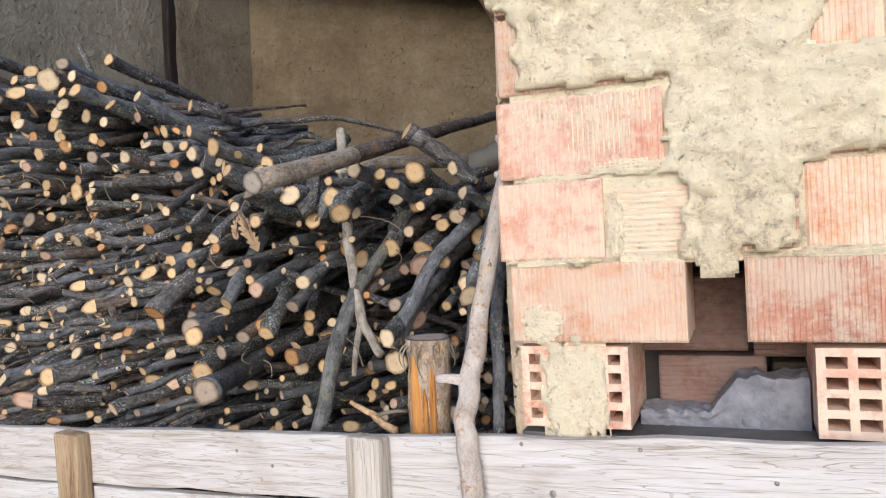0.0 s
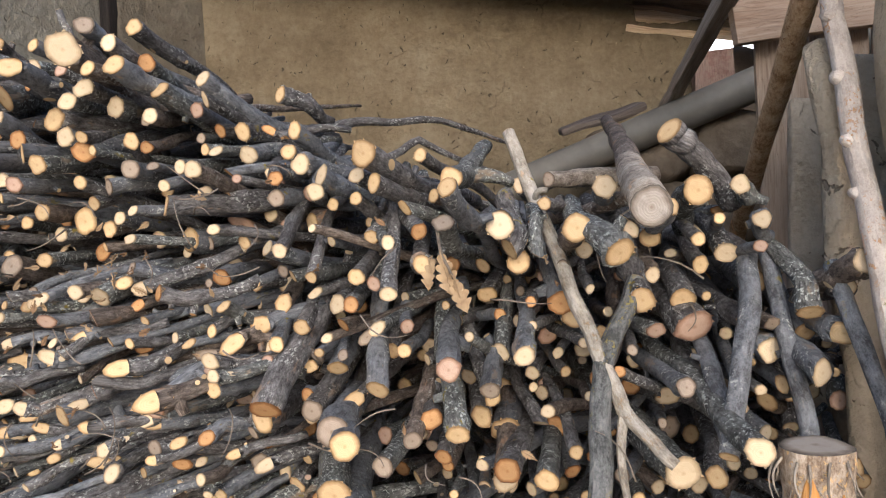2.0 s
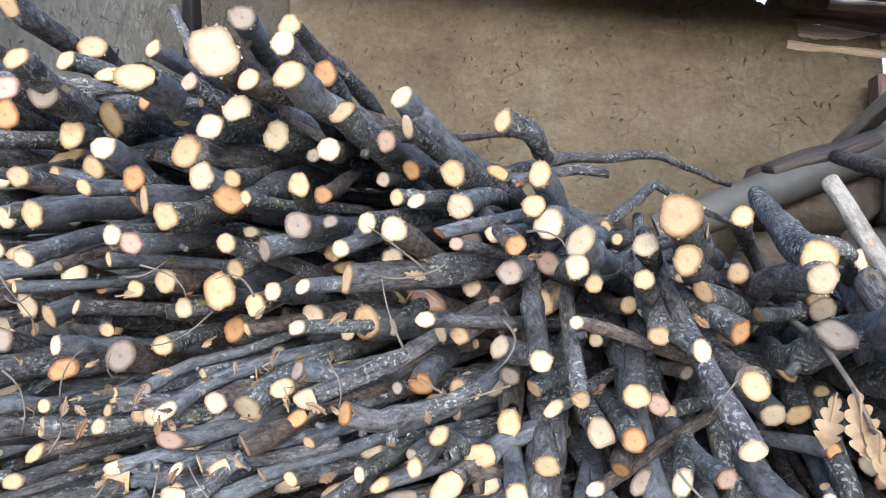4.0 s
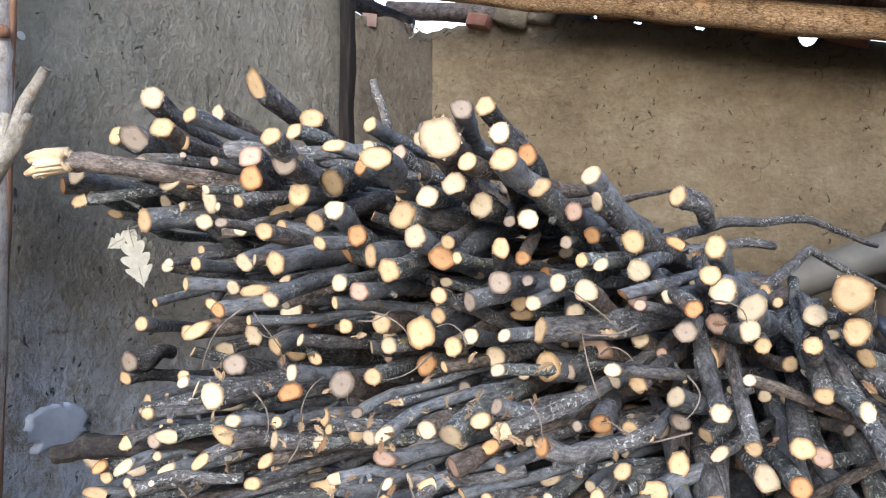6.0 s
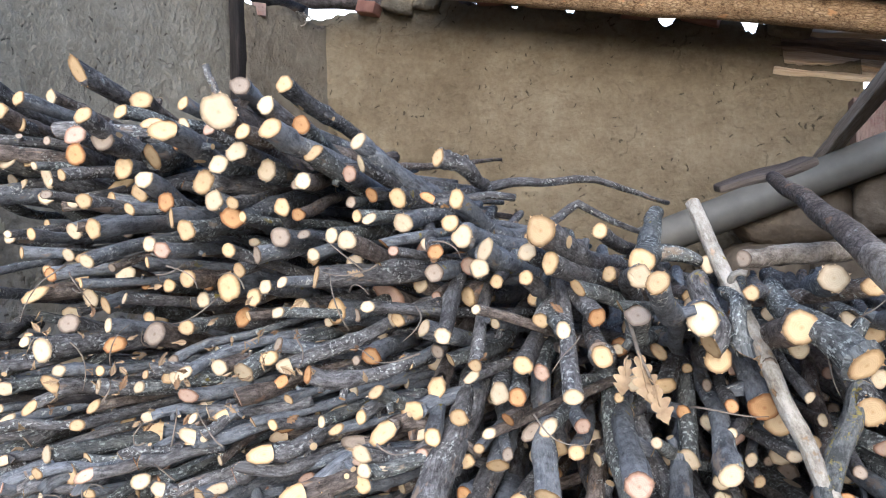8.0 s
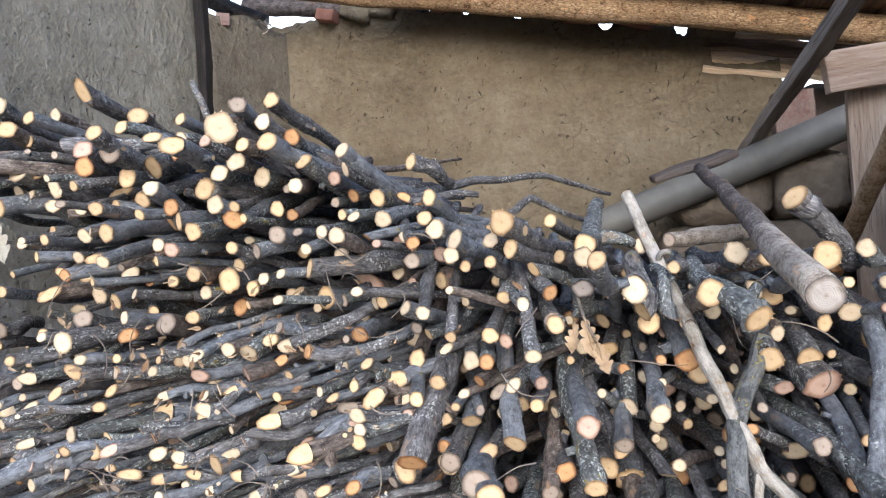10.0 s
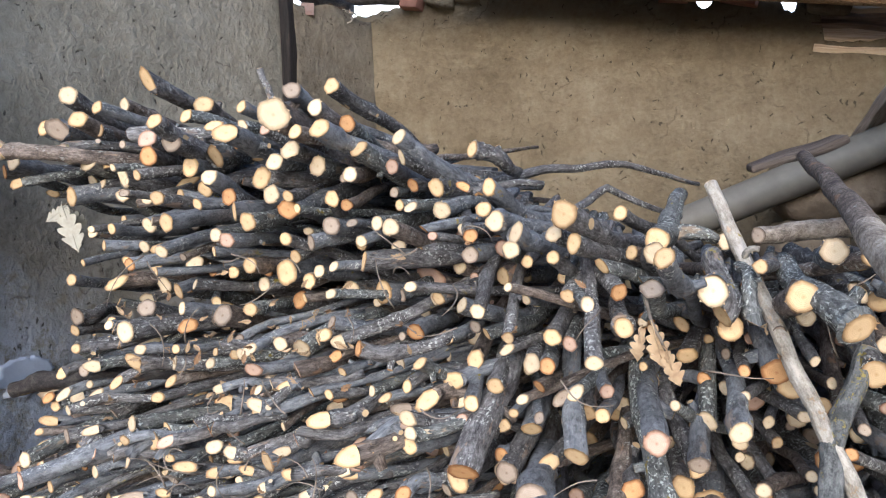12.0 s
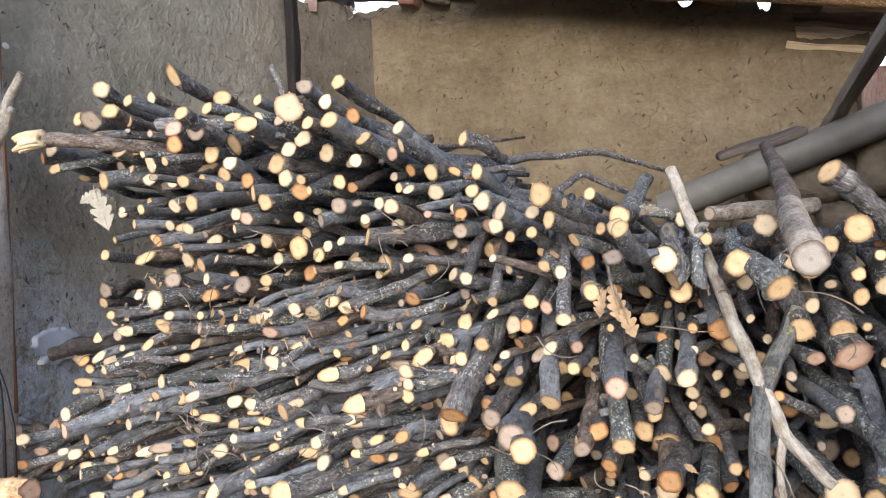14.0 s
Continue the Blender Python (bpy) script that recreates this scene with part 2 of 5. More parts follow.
WHITE_POST = timber_material("whitened_post", (0.24, 0.19, 0.14), (0.50, 0.455, 0.39), (0.66, 0.63, 0.58), 1.0, 2)
DARK_WOOD = timber_material("old_dark_wood", (0.05, 0.036, 0.025), (0.19, 0.135, 0.095), (0.34, 0.25, 0.17), 1.0, 1)
BLACK_WOOD = timber_material("tarred_post", (0.008, 0.007, 0.007), (0.022, 0.018, 0.016), (0.05, 0.04, 0.034), 1.0, 2)
GREY_WOOD = timber_material("weathered_grey_wood", (0.10, 0.08, 0.06), (0.26, 0.22, 0.175), (0.40, 0.36, 0.30), 1.0, 2)
RED_WOOD = timber_material("reddish_plank", (0.25, 0.165, 0.11), (0.43, 0.325, 0.23), (0.53, 0.43, 0.33), 1.0, 2)
GREY_STICK = bark_material("grey_stick_bark", (0.19, 0.165, 0.13), (0.33, 0.30, 0.25), (0.46, 0.425, 0.37), (0.28, 0.2, 0.12), -0.02)
POLE_PINK = bark_material("pinkish_peeled_bark", (0.52, 0.45, 0.39), (0.68, 0.61, 0.54), (0.78, 0.72, 0.66), (0.62, 0.36, 0.18), 0.02)
BIRCH = bark_material("pinkish_white_bark", (0.46, 0.39, 0.33), (0.66, 0.59, 0.52), (0.76, 0.71, 0.65), (0.36, 0.22, 0.13), -0.04)


def brick_material(name, dark, mid, light, film=(0.72, 0.60, 0.47)):
    s = Shader(name, 0.92)
    v = s.scaled(1, 1, 1, s.maths("MULTIPLY", s.random(), 7.0))
    big, fine = s.noise(9, 4, 0.6, v), s.noise(90, 5, 0.7, v)
    col = s.ramp(s.maths("ADD", s.maths("MULTIPLY", big, 0.7), s.maths("MULTIPLY", fine, 0.3)), (0.34, dark), (0.5, mid), (0.68, light))
    smear = s.gate(s.maths("ADD", s.maths("MULTIPLY", s.noise(12, 4, 0.7, v), 0.6), s.maths("MULTIPLY", s.noise(70, 5, 0.75, v), 0.4)), 0.42, 0.535)
    wide = s.gate(s.noise(5, 5, 0.7, v), 0.50, 0.60)
    col = s.mix(s.maths("MULTIPLY", s.maths("MAXIMUM", smear, s.maths("MULTIPLY", wide, 0.8)), 0.8), col, film)
    col = s.hue(col, s.maths("ADD", 0.85, s.maths("MULTIPLY", s.random(), 0.3)))
    return s.done(col, s.maths("ADD", fine, s.maths("MULTIPLY", smear, 0.5)), 0.002, 0.8)


BRICK = brick_material("fired_clay", (0.44, 0.19, 0.13), (0.60, 0.32, 0.22), (0.70, 0.46, 0.34))
BRICK_ORANGE = brick_material("orange_fired_clay", (0.52, 0.26, 0.15), (0.68, 0.41, 0.26), (0.75, 0.55, 0.40))


def mortar_material():
    s = Shader("lime_mortar", 0.95)
    big, mid_, fine = s.noise(4, 4, 0.6), s.noise(34, 7, 0.72, None, 0.6), s.noise(160, 5, 0.75)
    t = s.maths("ADD", s.maths("MULTIPLY", big, 0.35), s.maths("ADD", s.maths("MULTIPLY", mid_, 0.5), s.maths("MULTIPLY", fine, 0.2)))
    col = s.ramp(t, (0.40, (0.50, 0.42, 0.29)), (0.47, (0.82, 0.71, 0.50)), (0.54, (0.92, 0.83, 0.61)))
    pits = s.gate(s.noise(60, 4, 0.6, None, 1.0), 0.27, 0.37)
    col = s.mix(s.maths("MULTIPLY", s.maths("SUBTRACT", 1.0, pits), 0.5), col, (0.26, 0.21, 0.15))
    grit = s.gate(s.cells(75), 0.10, 0.22)
    col = s.mix(s.maths("MULTIPLY", s.maths("SUBTRACT", 1.0, grit), 0.35), col, (0.30, 0.25, 0.18))
    height = s.maths("ADD", s.maths("MULTIPLY", mid_, 1.2), s.maths("ADD", s.maths("MULTIPLY", fine, 0.5), s.maths("MULTIPLY", pits, 0.5)))
    return s.done(col, height, 0.010, 1.0)



MORTAR = mortar_material()
DULL_BRICK = brick_material("dull_clay", (0.095, 0.05, 0.04), (0.155, 0.09, 0.072), (0.21, 0.135, 0.11), (0.19, 0.14, 0.11))
# Darker clay: dirt, and the shade inside the pier's gap, put into the colour
DARK_BRICK = brick_material("darkened_clay", (0.15, 0.075, 0.055), (0.25, 0.14, 0.105), (0.34, 0.22, 0.17), (0.25, 0.19, 0.165))


def plain_material(name, a, b, scale, rough=0.8, bump=0.002, metal=0.0):
    s = Shader(name, rough)
    n, m = s.noise(scale, 5, 0.6), s.noise(scale * 0.13, 4, 0.6)
    s.bsdf.inputs["Metallic"].default_value = metal
    return s.done(s.ramp(s.maths("ADD", s.maths("MULTIPLY", n, 0.45), s.maths("MULTIPLY", m, 0.55)), (0.36, a), (0.64, b)), n, bump, 0.7)


# Ground out of view, kept pale so that it lights the roof from below
DIRT = plain_material("trodden_earth", (0.27, 0.225, 0.17), (0.44, 0.385, 0.31), 22, 0.97, 0.01)
PIPE = plain_material("grey_plastic_pipe", (0.10, 0.093, 0.078), (0.165, 0.153, 0.128), 14, 0.55, 0.0006)
BOULDER = plain_material("mud_caked_stone", (0.08, 0.062, 0.042), (0.19, 0.15, 0.105), 16, 0.95, 0.03)
STONE = plain_material("earthy_stone", (0.05, 0.038, 0.028), (0.125, 0.10, 0.075), 13, 0.95, 0.018)
TILE = plain_material("roof_tile", (0.17, 0.07, 0.045), (0.36, 0.18, 0.12), 12, 0.9, 0.004)
STEEL = plain_material("dull_nail", (0.2, 0.18, 0.16), (0.4, 0.38, 0.36), 60, 0.5, 0.0006, 0.9)
LIME = plain_material("bluish_lime", (0.44, 0.47, 0.53), (0.58, 0.62, 0.70), 25, 0.95, 0.004)
LIME_SPOT = plain_material("white_lime", (0.7, 0.68, 0.63), (0.82, 0.8, 0.76), 60, 0.95, 0.002)
CABLE = plain_material("black_cable", (0.012, 0.012, 0.014), (0.03, 0.03, 0.034), 30, 0.5, 0.0005)
LEAF_TAN = plain_material("dry_leaf", (0.22, 0.14, 0.075), (0.42, 0.305, 0.18), 60, 0.8, 0.001)
LEAF_PALE = plain_material("pale_leaf_underside", (0.30, 0.28, 0.22), (0.45, 0.425, 0.35), 60, 0.8, 0.001)
LEAF_BROWN = plain_material("brown_leaf", (0.14, 0.08, 0.04), (0.32, 0.2, 0.11), 60, 0.85, 0.001)
TWIG = plain_material("thin_twig", (0.10, 0.08, 0.06), (0.28, 0.235, 0.19), 30, 0.9, 0.001)


# ---- builders ----
def mesh_of(name, verts, faces, mats, smooth=True, idx=None, uvs=None):
    me = bpy.data.meshes.new(name)
    me.from_pydata(verts, [], faces)
    for m in mats if isinstance(mats, (list, tuple)) else [mats]:
        me.materials.append(m)
    if idx is not None:
        me.polygons.foreach_set("material_index", idx)
    if smooth:
        me.polygons.foreach_set("use_smooth", [True] * len(me.polygons))
    for layer, data in (uvs or {}).items():
        uv = me.uv_layers.new(name=layer)
        loops = np.empty(len(me.loops), dtype=np.int32)
        me.loops.foreach_get("vertex_index", loops)
        uv.data.foreach_set("uv", np.asarray(data, dtype=np.float32)[loops].ravel())
    me.update()
    return me


def thing(name, label, category, group="", kind="", data=None, at=(0, 0, 0)):
    ob = tagged(new(name, data), label, category, group, kind)
    ob.location = at
    return ob


def part(name, bm, material, parent, label="", smooth=False):
    """Links a bmesh (or a finished mesh) as one mesh object under its thing."""
    if isinstance(bm, bmesh.types.BMesh):
        me = bpy.data.meshes.new(name)
        bm.to_mesh(me)
        bm.free()
        me.materials.append(material)
        if smooth:
            me.polygons.foreach_set("use_smooth", [True] * len(me.polygons))
    else:
        me = bm
    ob = tagged(new(name, me), label)
    ob.parent = parent
    return ob


def box_bm(x0, x1, y0, y1, z0, z1, bevel=0.0, rough=0.0, cuts=0, seed=0):
    """A box with softened, uneven edges."""
    bm = bmesh.new()
    bmesh.ops.create_cube(bm, size=1)
    for v in bm.verts:
        v.co = Vector((x0 + (v.co.x + 0.5) * (x1 - x0), y0 + (v.co.y + 0.5) * (y1 - y0), z0 + (v.co.z + 0.5) * (z1 - z0)))
    if cuts:
        longest = max((x1 - x0, 0), (y1 - y0, 1), (z1 - z0, 2))[1]
        edges = [e for e in bm.edges if abs((e.verts[0].co - e.verts[1].co)[longest]) > 1e-6]
        bmesh.ops.subdivide_edges(bm, edges=edges, cuts=cuts, use_grid_fill=True)
    if bevel:
        bmesh.ops.bevel(bm, geom=[e for e in bm.edges if len(e.link_faces) == 2 and e.calc_face_angle(0) > 0.5], offset=bevel, segments=2, affect="EDGES", profile=0.6)
    if rough:
        for v in bm.verts:
            v.co += noise.noise_vector(v.co * 7 + Vector((seed * 3.1, seed, 0))) * rough
    return bm


def tube(points, radii, sides=12, rough=0.0, seed=0.0, closed=True):
    """Vertices, faces and UV (metres round, metres along) of a swept, uneven limb."""
    pts = [Vector(p) for p in points]
    n = len(pts)
    verts, faces, uv = [], [], []
    run = 0.0
    side = None
    for i, p in enumerate(pts):
        d = (pts[min(i + 1, n - 1)] - pts[max(i - 1, 0)]).normalized()
        if side is None:
            side = d.orthogonal().normalized()
        side = (side - d * side.dot(d)).normalized()
        up = d.cross(side)
        run += (p - pts[i - 1]).length if i else 0.0
        for k in range(sides + 1):
            a = 2 * math.pi * (k % sides) / sides
            r = radii[i] * (1 + rough * noise.noise(Vector((math.cos(a) * 1.3, math.sin(a) * 1.3, run * 14 + seed * 5.7)))
                            + 0.35 * rough * noise.noise(Vector((math.cos(a) * 2.6, math.sin(a) * 2.6, run * 55 + seed * 3.1))))
            verts.append(p + (side * math.cos(a) + up * math.sin(a)) * r)
            uv.append((2 * math.pi * k / sides * radii[0], run))
    w = sides + 1
    for i in range(n - 1):
        for k in range(sides):
            faces.append((i * w + k, i * w + k + 1, (i + 1) * w + k + 1, (i + 1) * w + k))
    if closed:
        faces.append(tuple(range((n - 1) * w, (n - 1) * w + sides)))
    return verts, faces, uv


def bent(p, q, bow, steps, seed, wobble=0.0, grade=1.0):
    """Points from p to q along a bow with small wanderings."""
    p, q = Vector(p), Vector(q)
    axis = q - p
    side = axis.orthogonal().normalized()
    up = axis.normalized().cross(side)
    rnd = random.Random(seed)
    a = rnd.uniform(0, 6.283)
    off = side * math.cos(a) + up * math.sin(a)
    out = []
    for i in range(steps + 1):
        f = (i / steps) ** grade
        w = noise.noise_vector(Vector((seed * 1.7, f * 3.0 * max(axis.length, 0.4), 0.3))) * wobble * min(1, 4 * f)
        out.append(p + axis * f + off * (bow * 4 * f * (1 - f)) + w)
    return out


def limb(name, points, radii, mat, parent, label="", sides=14, rough=0.12, seed=1.0):
    v, f, uv = tube(points, radii, sides, rough, seed)
    cap = [tuple(reversed(range(sides)))]
    return part(name, mesh_of(name, v, f + cap, mat, True, None, {"UVMap": uv}), None, parent, label)


def cap_of(points, r, sides, tilt, seed, rough):
    """A sawn end: dished face over the first ring of a tube, with UV in metres from the middle and the share of the radius."""
    v, _, _ = tube(points[:2], [r, r], sides, rough, seed, False)
    ring = [Vector(a) for a in v[:sides]]
    c = sum(ring, Vector()) / sides
    d = (Vector(points[0]) - Vector(points[1])).normalized()
    side = d.orthogonal().normalized()
    up = d.cross(side)
    verts, uv, share, faces = [], [], [], []
    for lvl, k in ((0, 1.0), (1, 0.93), (2, 0.62), (3, 0.25)):
        for j, a in enumerate(ring):
            q = c + (a - c) * k
            jag = noise.noise(Vector((j * 0.9, lvl * 2.0, seed * 3.3))) * 0.0014 * (0 < lvl < 3)
            q = q + d * ((0.0016 if lvl else 0.0002) + jag)
            verts.append(q)
            uv.append(((q - c).dot(side), (q - c).dot(up)))
            share.append((k, seed % 1.0))
    verts.append(c + d * 0.0016)
    uv.append((0, 0))
    share.append((0, seed % 1.0))
    for lvl in range(3):
        for j in range(sides):
            j2 = (j + 1) % sides
            faces.append((lvl * sides + j2, lvl * sides + j, (lvl + 1) * sides + j, (lvl + 1) * sides + j2))
    for j in range(sides):
        faces.append((3 * sides + (j + 1) % sides, 3 * sides + j, 4 * sides))
    return verts, faces, uv, share


def slanted(pts_v, sides, c, d, tx, ty, side, up, r):
    """Shears the first ring of a tube, so that the cut is oblique."""
    for k in range(sides + 1):
        q = pts_v[k] - c
        pts_v[k] = pts_v[k] + d * (q.dot(side) * tx + q.dot(up) * ty)


def log_meshes(r, yaw, pitch, length, seed, sides=14, steps=12, aslant=0.42):
    """Bark and cut face of one cut branch, its sawn end at the origin."""
    rnd = random.Random(seed)
    cy, sy, cp, sp = math.cos(radians(yaw)), math.sin(radians(yaw)), math.cos(radians(pitch)), math.sin(radians(pitch))
    d = Vector((sy * cp, cy * cp, sp))
    bow = rnd.uniform(0.0, 0.06) * length
    pts = bent((0, 0, 0), d * length, bow, steps, seed % 977, 0.034, 1.5)
    radii = [r * (1 - 0.25 * i / steps) * (1 + 0.07 * noise.noise(Vector((i * 0.8, seed * 0.13, 1)))) for i in range(steps + 1)]
    for _ in range(rnd.choice((0, 1, 1, 2))):
        k = rnd.randint(1, max(1, steps // 2))
        radii[k] *= rnd.uniform(1.08, 1.25)
    v, f, uv = tube(pts, radii, sides, 0.18, seed * 0.37, True)
    tx, ty = rnd.gauss(0, 0.22), rnd.gauss(0, 0.22)
    kind = rnd.random()
    if kind < 0.7 * aslant:
        tx, ty = rnd.uniform(-1.1, 1.1), rnd.uniform(-0.8, 0.8)
    elif kind < aslant:
        tx, ty = rnd.choice((-1, 1)) * rnd.uniform(1.0, 1.7), rnd.uniform(-0.6, 0.6)
    d0 = (pts[1] - pts[0]).normalized()
    side = d0.orthogonal().normalized()
    up = d0.cross(side)
    c = pts[0]
    if abs(yaw) > 22 and kind < 0.8:
        # sawn across the stack's face, not square to the branch
        n = Vector((rnd.gauss(0.1, 0.3), -1, rnd.gauss(0.05, 0.3)))
        tx, ty = (max(-1.6, min(1.6, -e.dot(n) / d0.dot(n))) for e in (side, up))
    slanted(v, sides, c, d0, tx, ty, side, up, r)
    # side shoots sawn off short, each with its own pale cut, and scars where one was sawn off flush
    discs = []
    for _ in range(rnd.choice((0, 0, 1, 1, 2, 2))):
        i = rnd.randint(max(2, steps // 4), max(3, int(steps * 0.6)))
        a = rnd.uniform(0, 6.283)
        out = (side * math.cos(a) + up * math.sin(a) - d0 * rnd.uniform(-0.3, 0.3)).normalized()
        long = r * rnd.uniform(1.25, 2.1)
        sr = r * rnd.uniform(0.25, 0.55)
        tip = pts[i] + out * long
        sv, sf, suv = tube([pts[i], pts[i] + out * long * 0.7, tip], [sr * 1.5, sr, sr * 0.9], 7, 0.2, seed + i, True)
        base = len(v)
        v += sv
        uv += suv
        f += [tuple(k + base for k in face) for face in sf]
        discs.append((tip + out * 0.0012, (out + Vector((rnd.uniform(-0.1, 0.1), rnd.uniform(-0.1, 0.1), 0))).normalized(), sr * 0.86, sr * 0.86))
    if rnd.random() < 0.3:
        i = rnd.randint(max(2, steps // 4), max(3, steps // 2))
        a = rnd.uniform(0, 6.283)
        out = side * math.cos(a) + up * math.sin(a)
        discs.append((pts[i] + out * radii[i] * 1.04, out, r * rnd.uniform(0.3, 0.5), r * rnd.uniform(0.5, 1.0)))
    cv, cf, cuv, csh = cap_of(pts, radii[0], sides, 0, seed * 0.37, 0.18)
    if sides >= 12:
        for j in range(sides):
            if rnd.random() < 0.45:
                a, b = cv[j], cv[(j + 1) % sides]
                m = (a + b) / 2
                m = m + (m - c) * rnd.uniform(0.03, 0.16) - d0 * r * rnd.uniform(-0.1, 0.15)
                k = len(cv)
                cv += [a + (b - a) * 0.2, a + (b - a) * 0.65, m]
                cuv += [(0.01, 0.0), (0.011, 0.001), (0.012, 0.0)]
                csh += [(0.8, 0.5), (0.8, 0.5), (0.86, 0.5)]
                cf.append((k, k + 1, k + 2))
    cv = [q + d0 * ((q - c).dot(side) * tx + (q - c).dot(up) * ty) for q in cv]
    return (v, f, uv), (cv, cf, cuv, csh), [(d0, *disc) for disc in discs]


def disc_mesh(d0, at, way, across, along):
    """A small sawn oval: its points, faces and UV as cap_of gives them."""
    u = (d0 - way * d0.dot(way)).normalized()
    w = way.cross(u)
    v, uv, share = [at], [(0.0, 0.0)], [(0.1, 0.5)]
    for j in range(9):
        g = 6.283 * j / 9
        v.append(at + u * math.cos(g) * along + w * math.sin(g) * across)
        uv.append((math.cos(g) * along, math.sin(g) * across))
        share.append((0.6, 0.5))
    return v, [(0, 1 + j, 1 + (j + 1) % 9) for j in range(9)], uv, share


# ---- the large structure ----
def relief_wall(name, label, u0, u1, z0, top, place, mat, thick, step=0.03, bumpy=0.012):
    """A mud wall: an uneven face over a grid, with a ragged top, and real thickness. place(u, z, depth) gives the point."""
    nu, nz = int((u1 - u0) / step) + 1, 70
    verts, faces = [], []
    for i in range(nu + 1):
        u = u0 + (u1 - u0) * i / nu
        t = top(u)
        for j in range(nz + 1):
            z = z0 + (t - z0) * j / nz
            n = noise.fractal(Vector((u * 1.7, z * 1.7, len(name))), 1.0, 2.0, 5) * bumpy + noise.noise(Vector((u * 22, z * 22, 3))) * 0.0025
            verts.append(place(u, z, n))
    back = len(verts)
    for i in range(nu + 1):
        u = u0 + (u1 - u0) * i / nu
        verts.append(place(u, z0, -thick))
        verts.append(place(u, top(u), -thick))
    w = nz + 1
    for i in range(nu):
        for j in range(nz):
            faces.append((i * w + j, (i + 1) * w + j, (i + 1) * w + j + 1, i * w + j + 1))
        b = back + 2 * i
        faces.append((b, b + 1, b + 3, b + 2))
        faces.append((i * w + nz, (i + 1) * w + nz, b + 3, b + 1))
    faces.append(tuple([j for j in range(w)] + [back + 1, back]))
    faces.append(tuple([nu * w + j for j in range(w)][::-1] + [back + 2 * nu, back + 2 * nu + 1]))
    ob = new(name, mesh_of(name, verts, faces, mat))
    return tagged(ob, label, "wall", kind="structure")


BACK_Y, LEFT_X = 3.6, -2.84


def back_top(x):
    """Ragged wall head, dipping where daylight comes in under the roof, broken off at its right end."""
    z = 2.855 if x < -1.9 else 2.855 - 0.245 * (x + 1.9)
    z += 0.025 * noise.noise(Vector((x * 6, 1, 0))) + 0.012 * noise.noise(Vector((x * 25, 4, 0)))
    for c, w, d in ((-1.86, 0.075, 0.05), (-1.65, 0.03, 0.05), (-1.415, 0.03, 0.05), (-1.03, 0.04, 0.065), (-0.716, 0.03, 0.06)):
        z -= d * max(0.0, min(1.0, 1.8 * (1 - abs(x - c) / w))) * (0.75 + 0.6 * noise.noise(Vector((x * 45, 7, 1))))
    if x > -0.605:
        z = 2.385 - 0.03 * math.sin((x + 0.6) * 9) + 0.012 * noise.noise(Vector((x * 30, 2, 0)))
    if x > -0.335:
        z = 1.93
    return z


ground = tagged(new("ground", mesh_of("ground", [(-900, -900, 0), (900, -900, 0), (900, 900, 0), (-900, 900, 0)], [(0, 1, 2, 3)], DIRT)),
                "unseen pale earth that bounces light up into the woodshed", "ground", kind="structure")
relief_wall("wall_back", "mud-plastered back wall with straw flecks and ragged top", -2.9, 0.5, 0.0, back_top, lambda u, z, n: (u, BACK_Y - n, z), MUD, 0.2, 0.012)
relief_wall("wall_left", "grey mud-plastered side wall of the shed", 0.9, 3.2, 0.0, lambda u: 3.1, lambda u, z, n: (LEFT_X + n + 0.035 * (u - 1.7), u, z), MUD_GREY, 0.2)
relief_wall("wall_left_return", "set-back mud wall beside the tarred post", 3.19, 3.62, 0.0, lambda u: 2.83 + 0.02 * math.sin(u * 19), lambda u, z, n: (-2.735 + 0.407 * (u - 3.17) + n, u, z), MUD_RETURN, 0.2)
relief_wall("wall_right", "plain mud wall closing the shed", 1.6, 3.7, 0.0, lambda u: 2.35, lambda u, z, n: (0.42 - n, u, z), MUD, 0.2)

# Added glowing panel, so that sky in the wall gaps comes out white
SKY_GLOW = bpy.data.materials.new("glowing_sky")
SKY_GLOW.use_nodes = True
SKY_GLOW.node_tree.nodes["Principled BSDF"].inputs["Emission Color"].default_value = (0.93, 0.97, 1.0, 1)
SKY_GLOW.node_tree.nodes["Principled BSDF"].inputs["Emission Strength"].default_value = 1.6
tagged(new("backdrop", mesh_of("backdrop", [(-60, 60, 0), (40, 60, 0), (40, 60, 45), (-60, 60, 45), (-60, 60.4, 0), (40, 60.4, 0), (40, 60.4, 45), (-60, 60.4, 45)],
                               [(0, 1, 2, 3), (7, 6, 5, 4), (0, 4, 5, 1), (1, 5, 6, 2), (2, 6, 7, 3), (3, 7, 4, 0)], SKY_GLOW, False)),
       "glowing white panel standing in for sky behind the shed", "backdrop", kind="structure")


# Dark wall added where only unlit void shows beyond the broken corner
relief_wall("wall_outer", "added dark wall standing for the unlit void behind the corner", -0.42, 0.6, 0.0, lambda u: 2.275 + 0.015 * math.sin(u * 31), lambda u, z, n: (u, 3.86 - n, z), STONE, 0.2)


def post_left():
    ob = thing("corner_post", "dark tarred timber post against the mud wall", "post")
    bm = box_bm(-2.782, -2.733, 3.14, 3.20, 0.0, 3.05, 0.008, 0.014, 18, 2)
    part("shaft", bm, BLACK_WOOD, ob)


post_left()


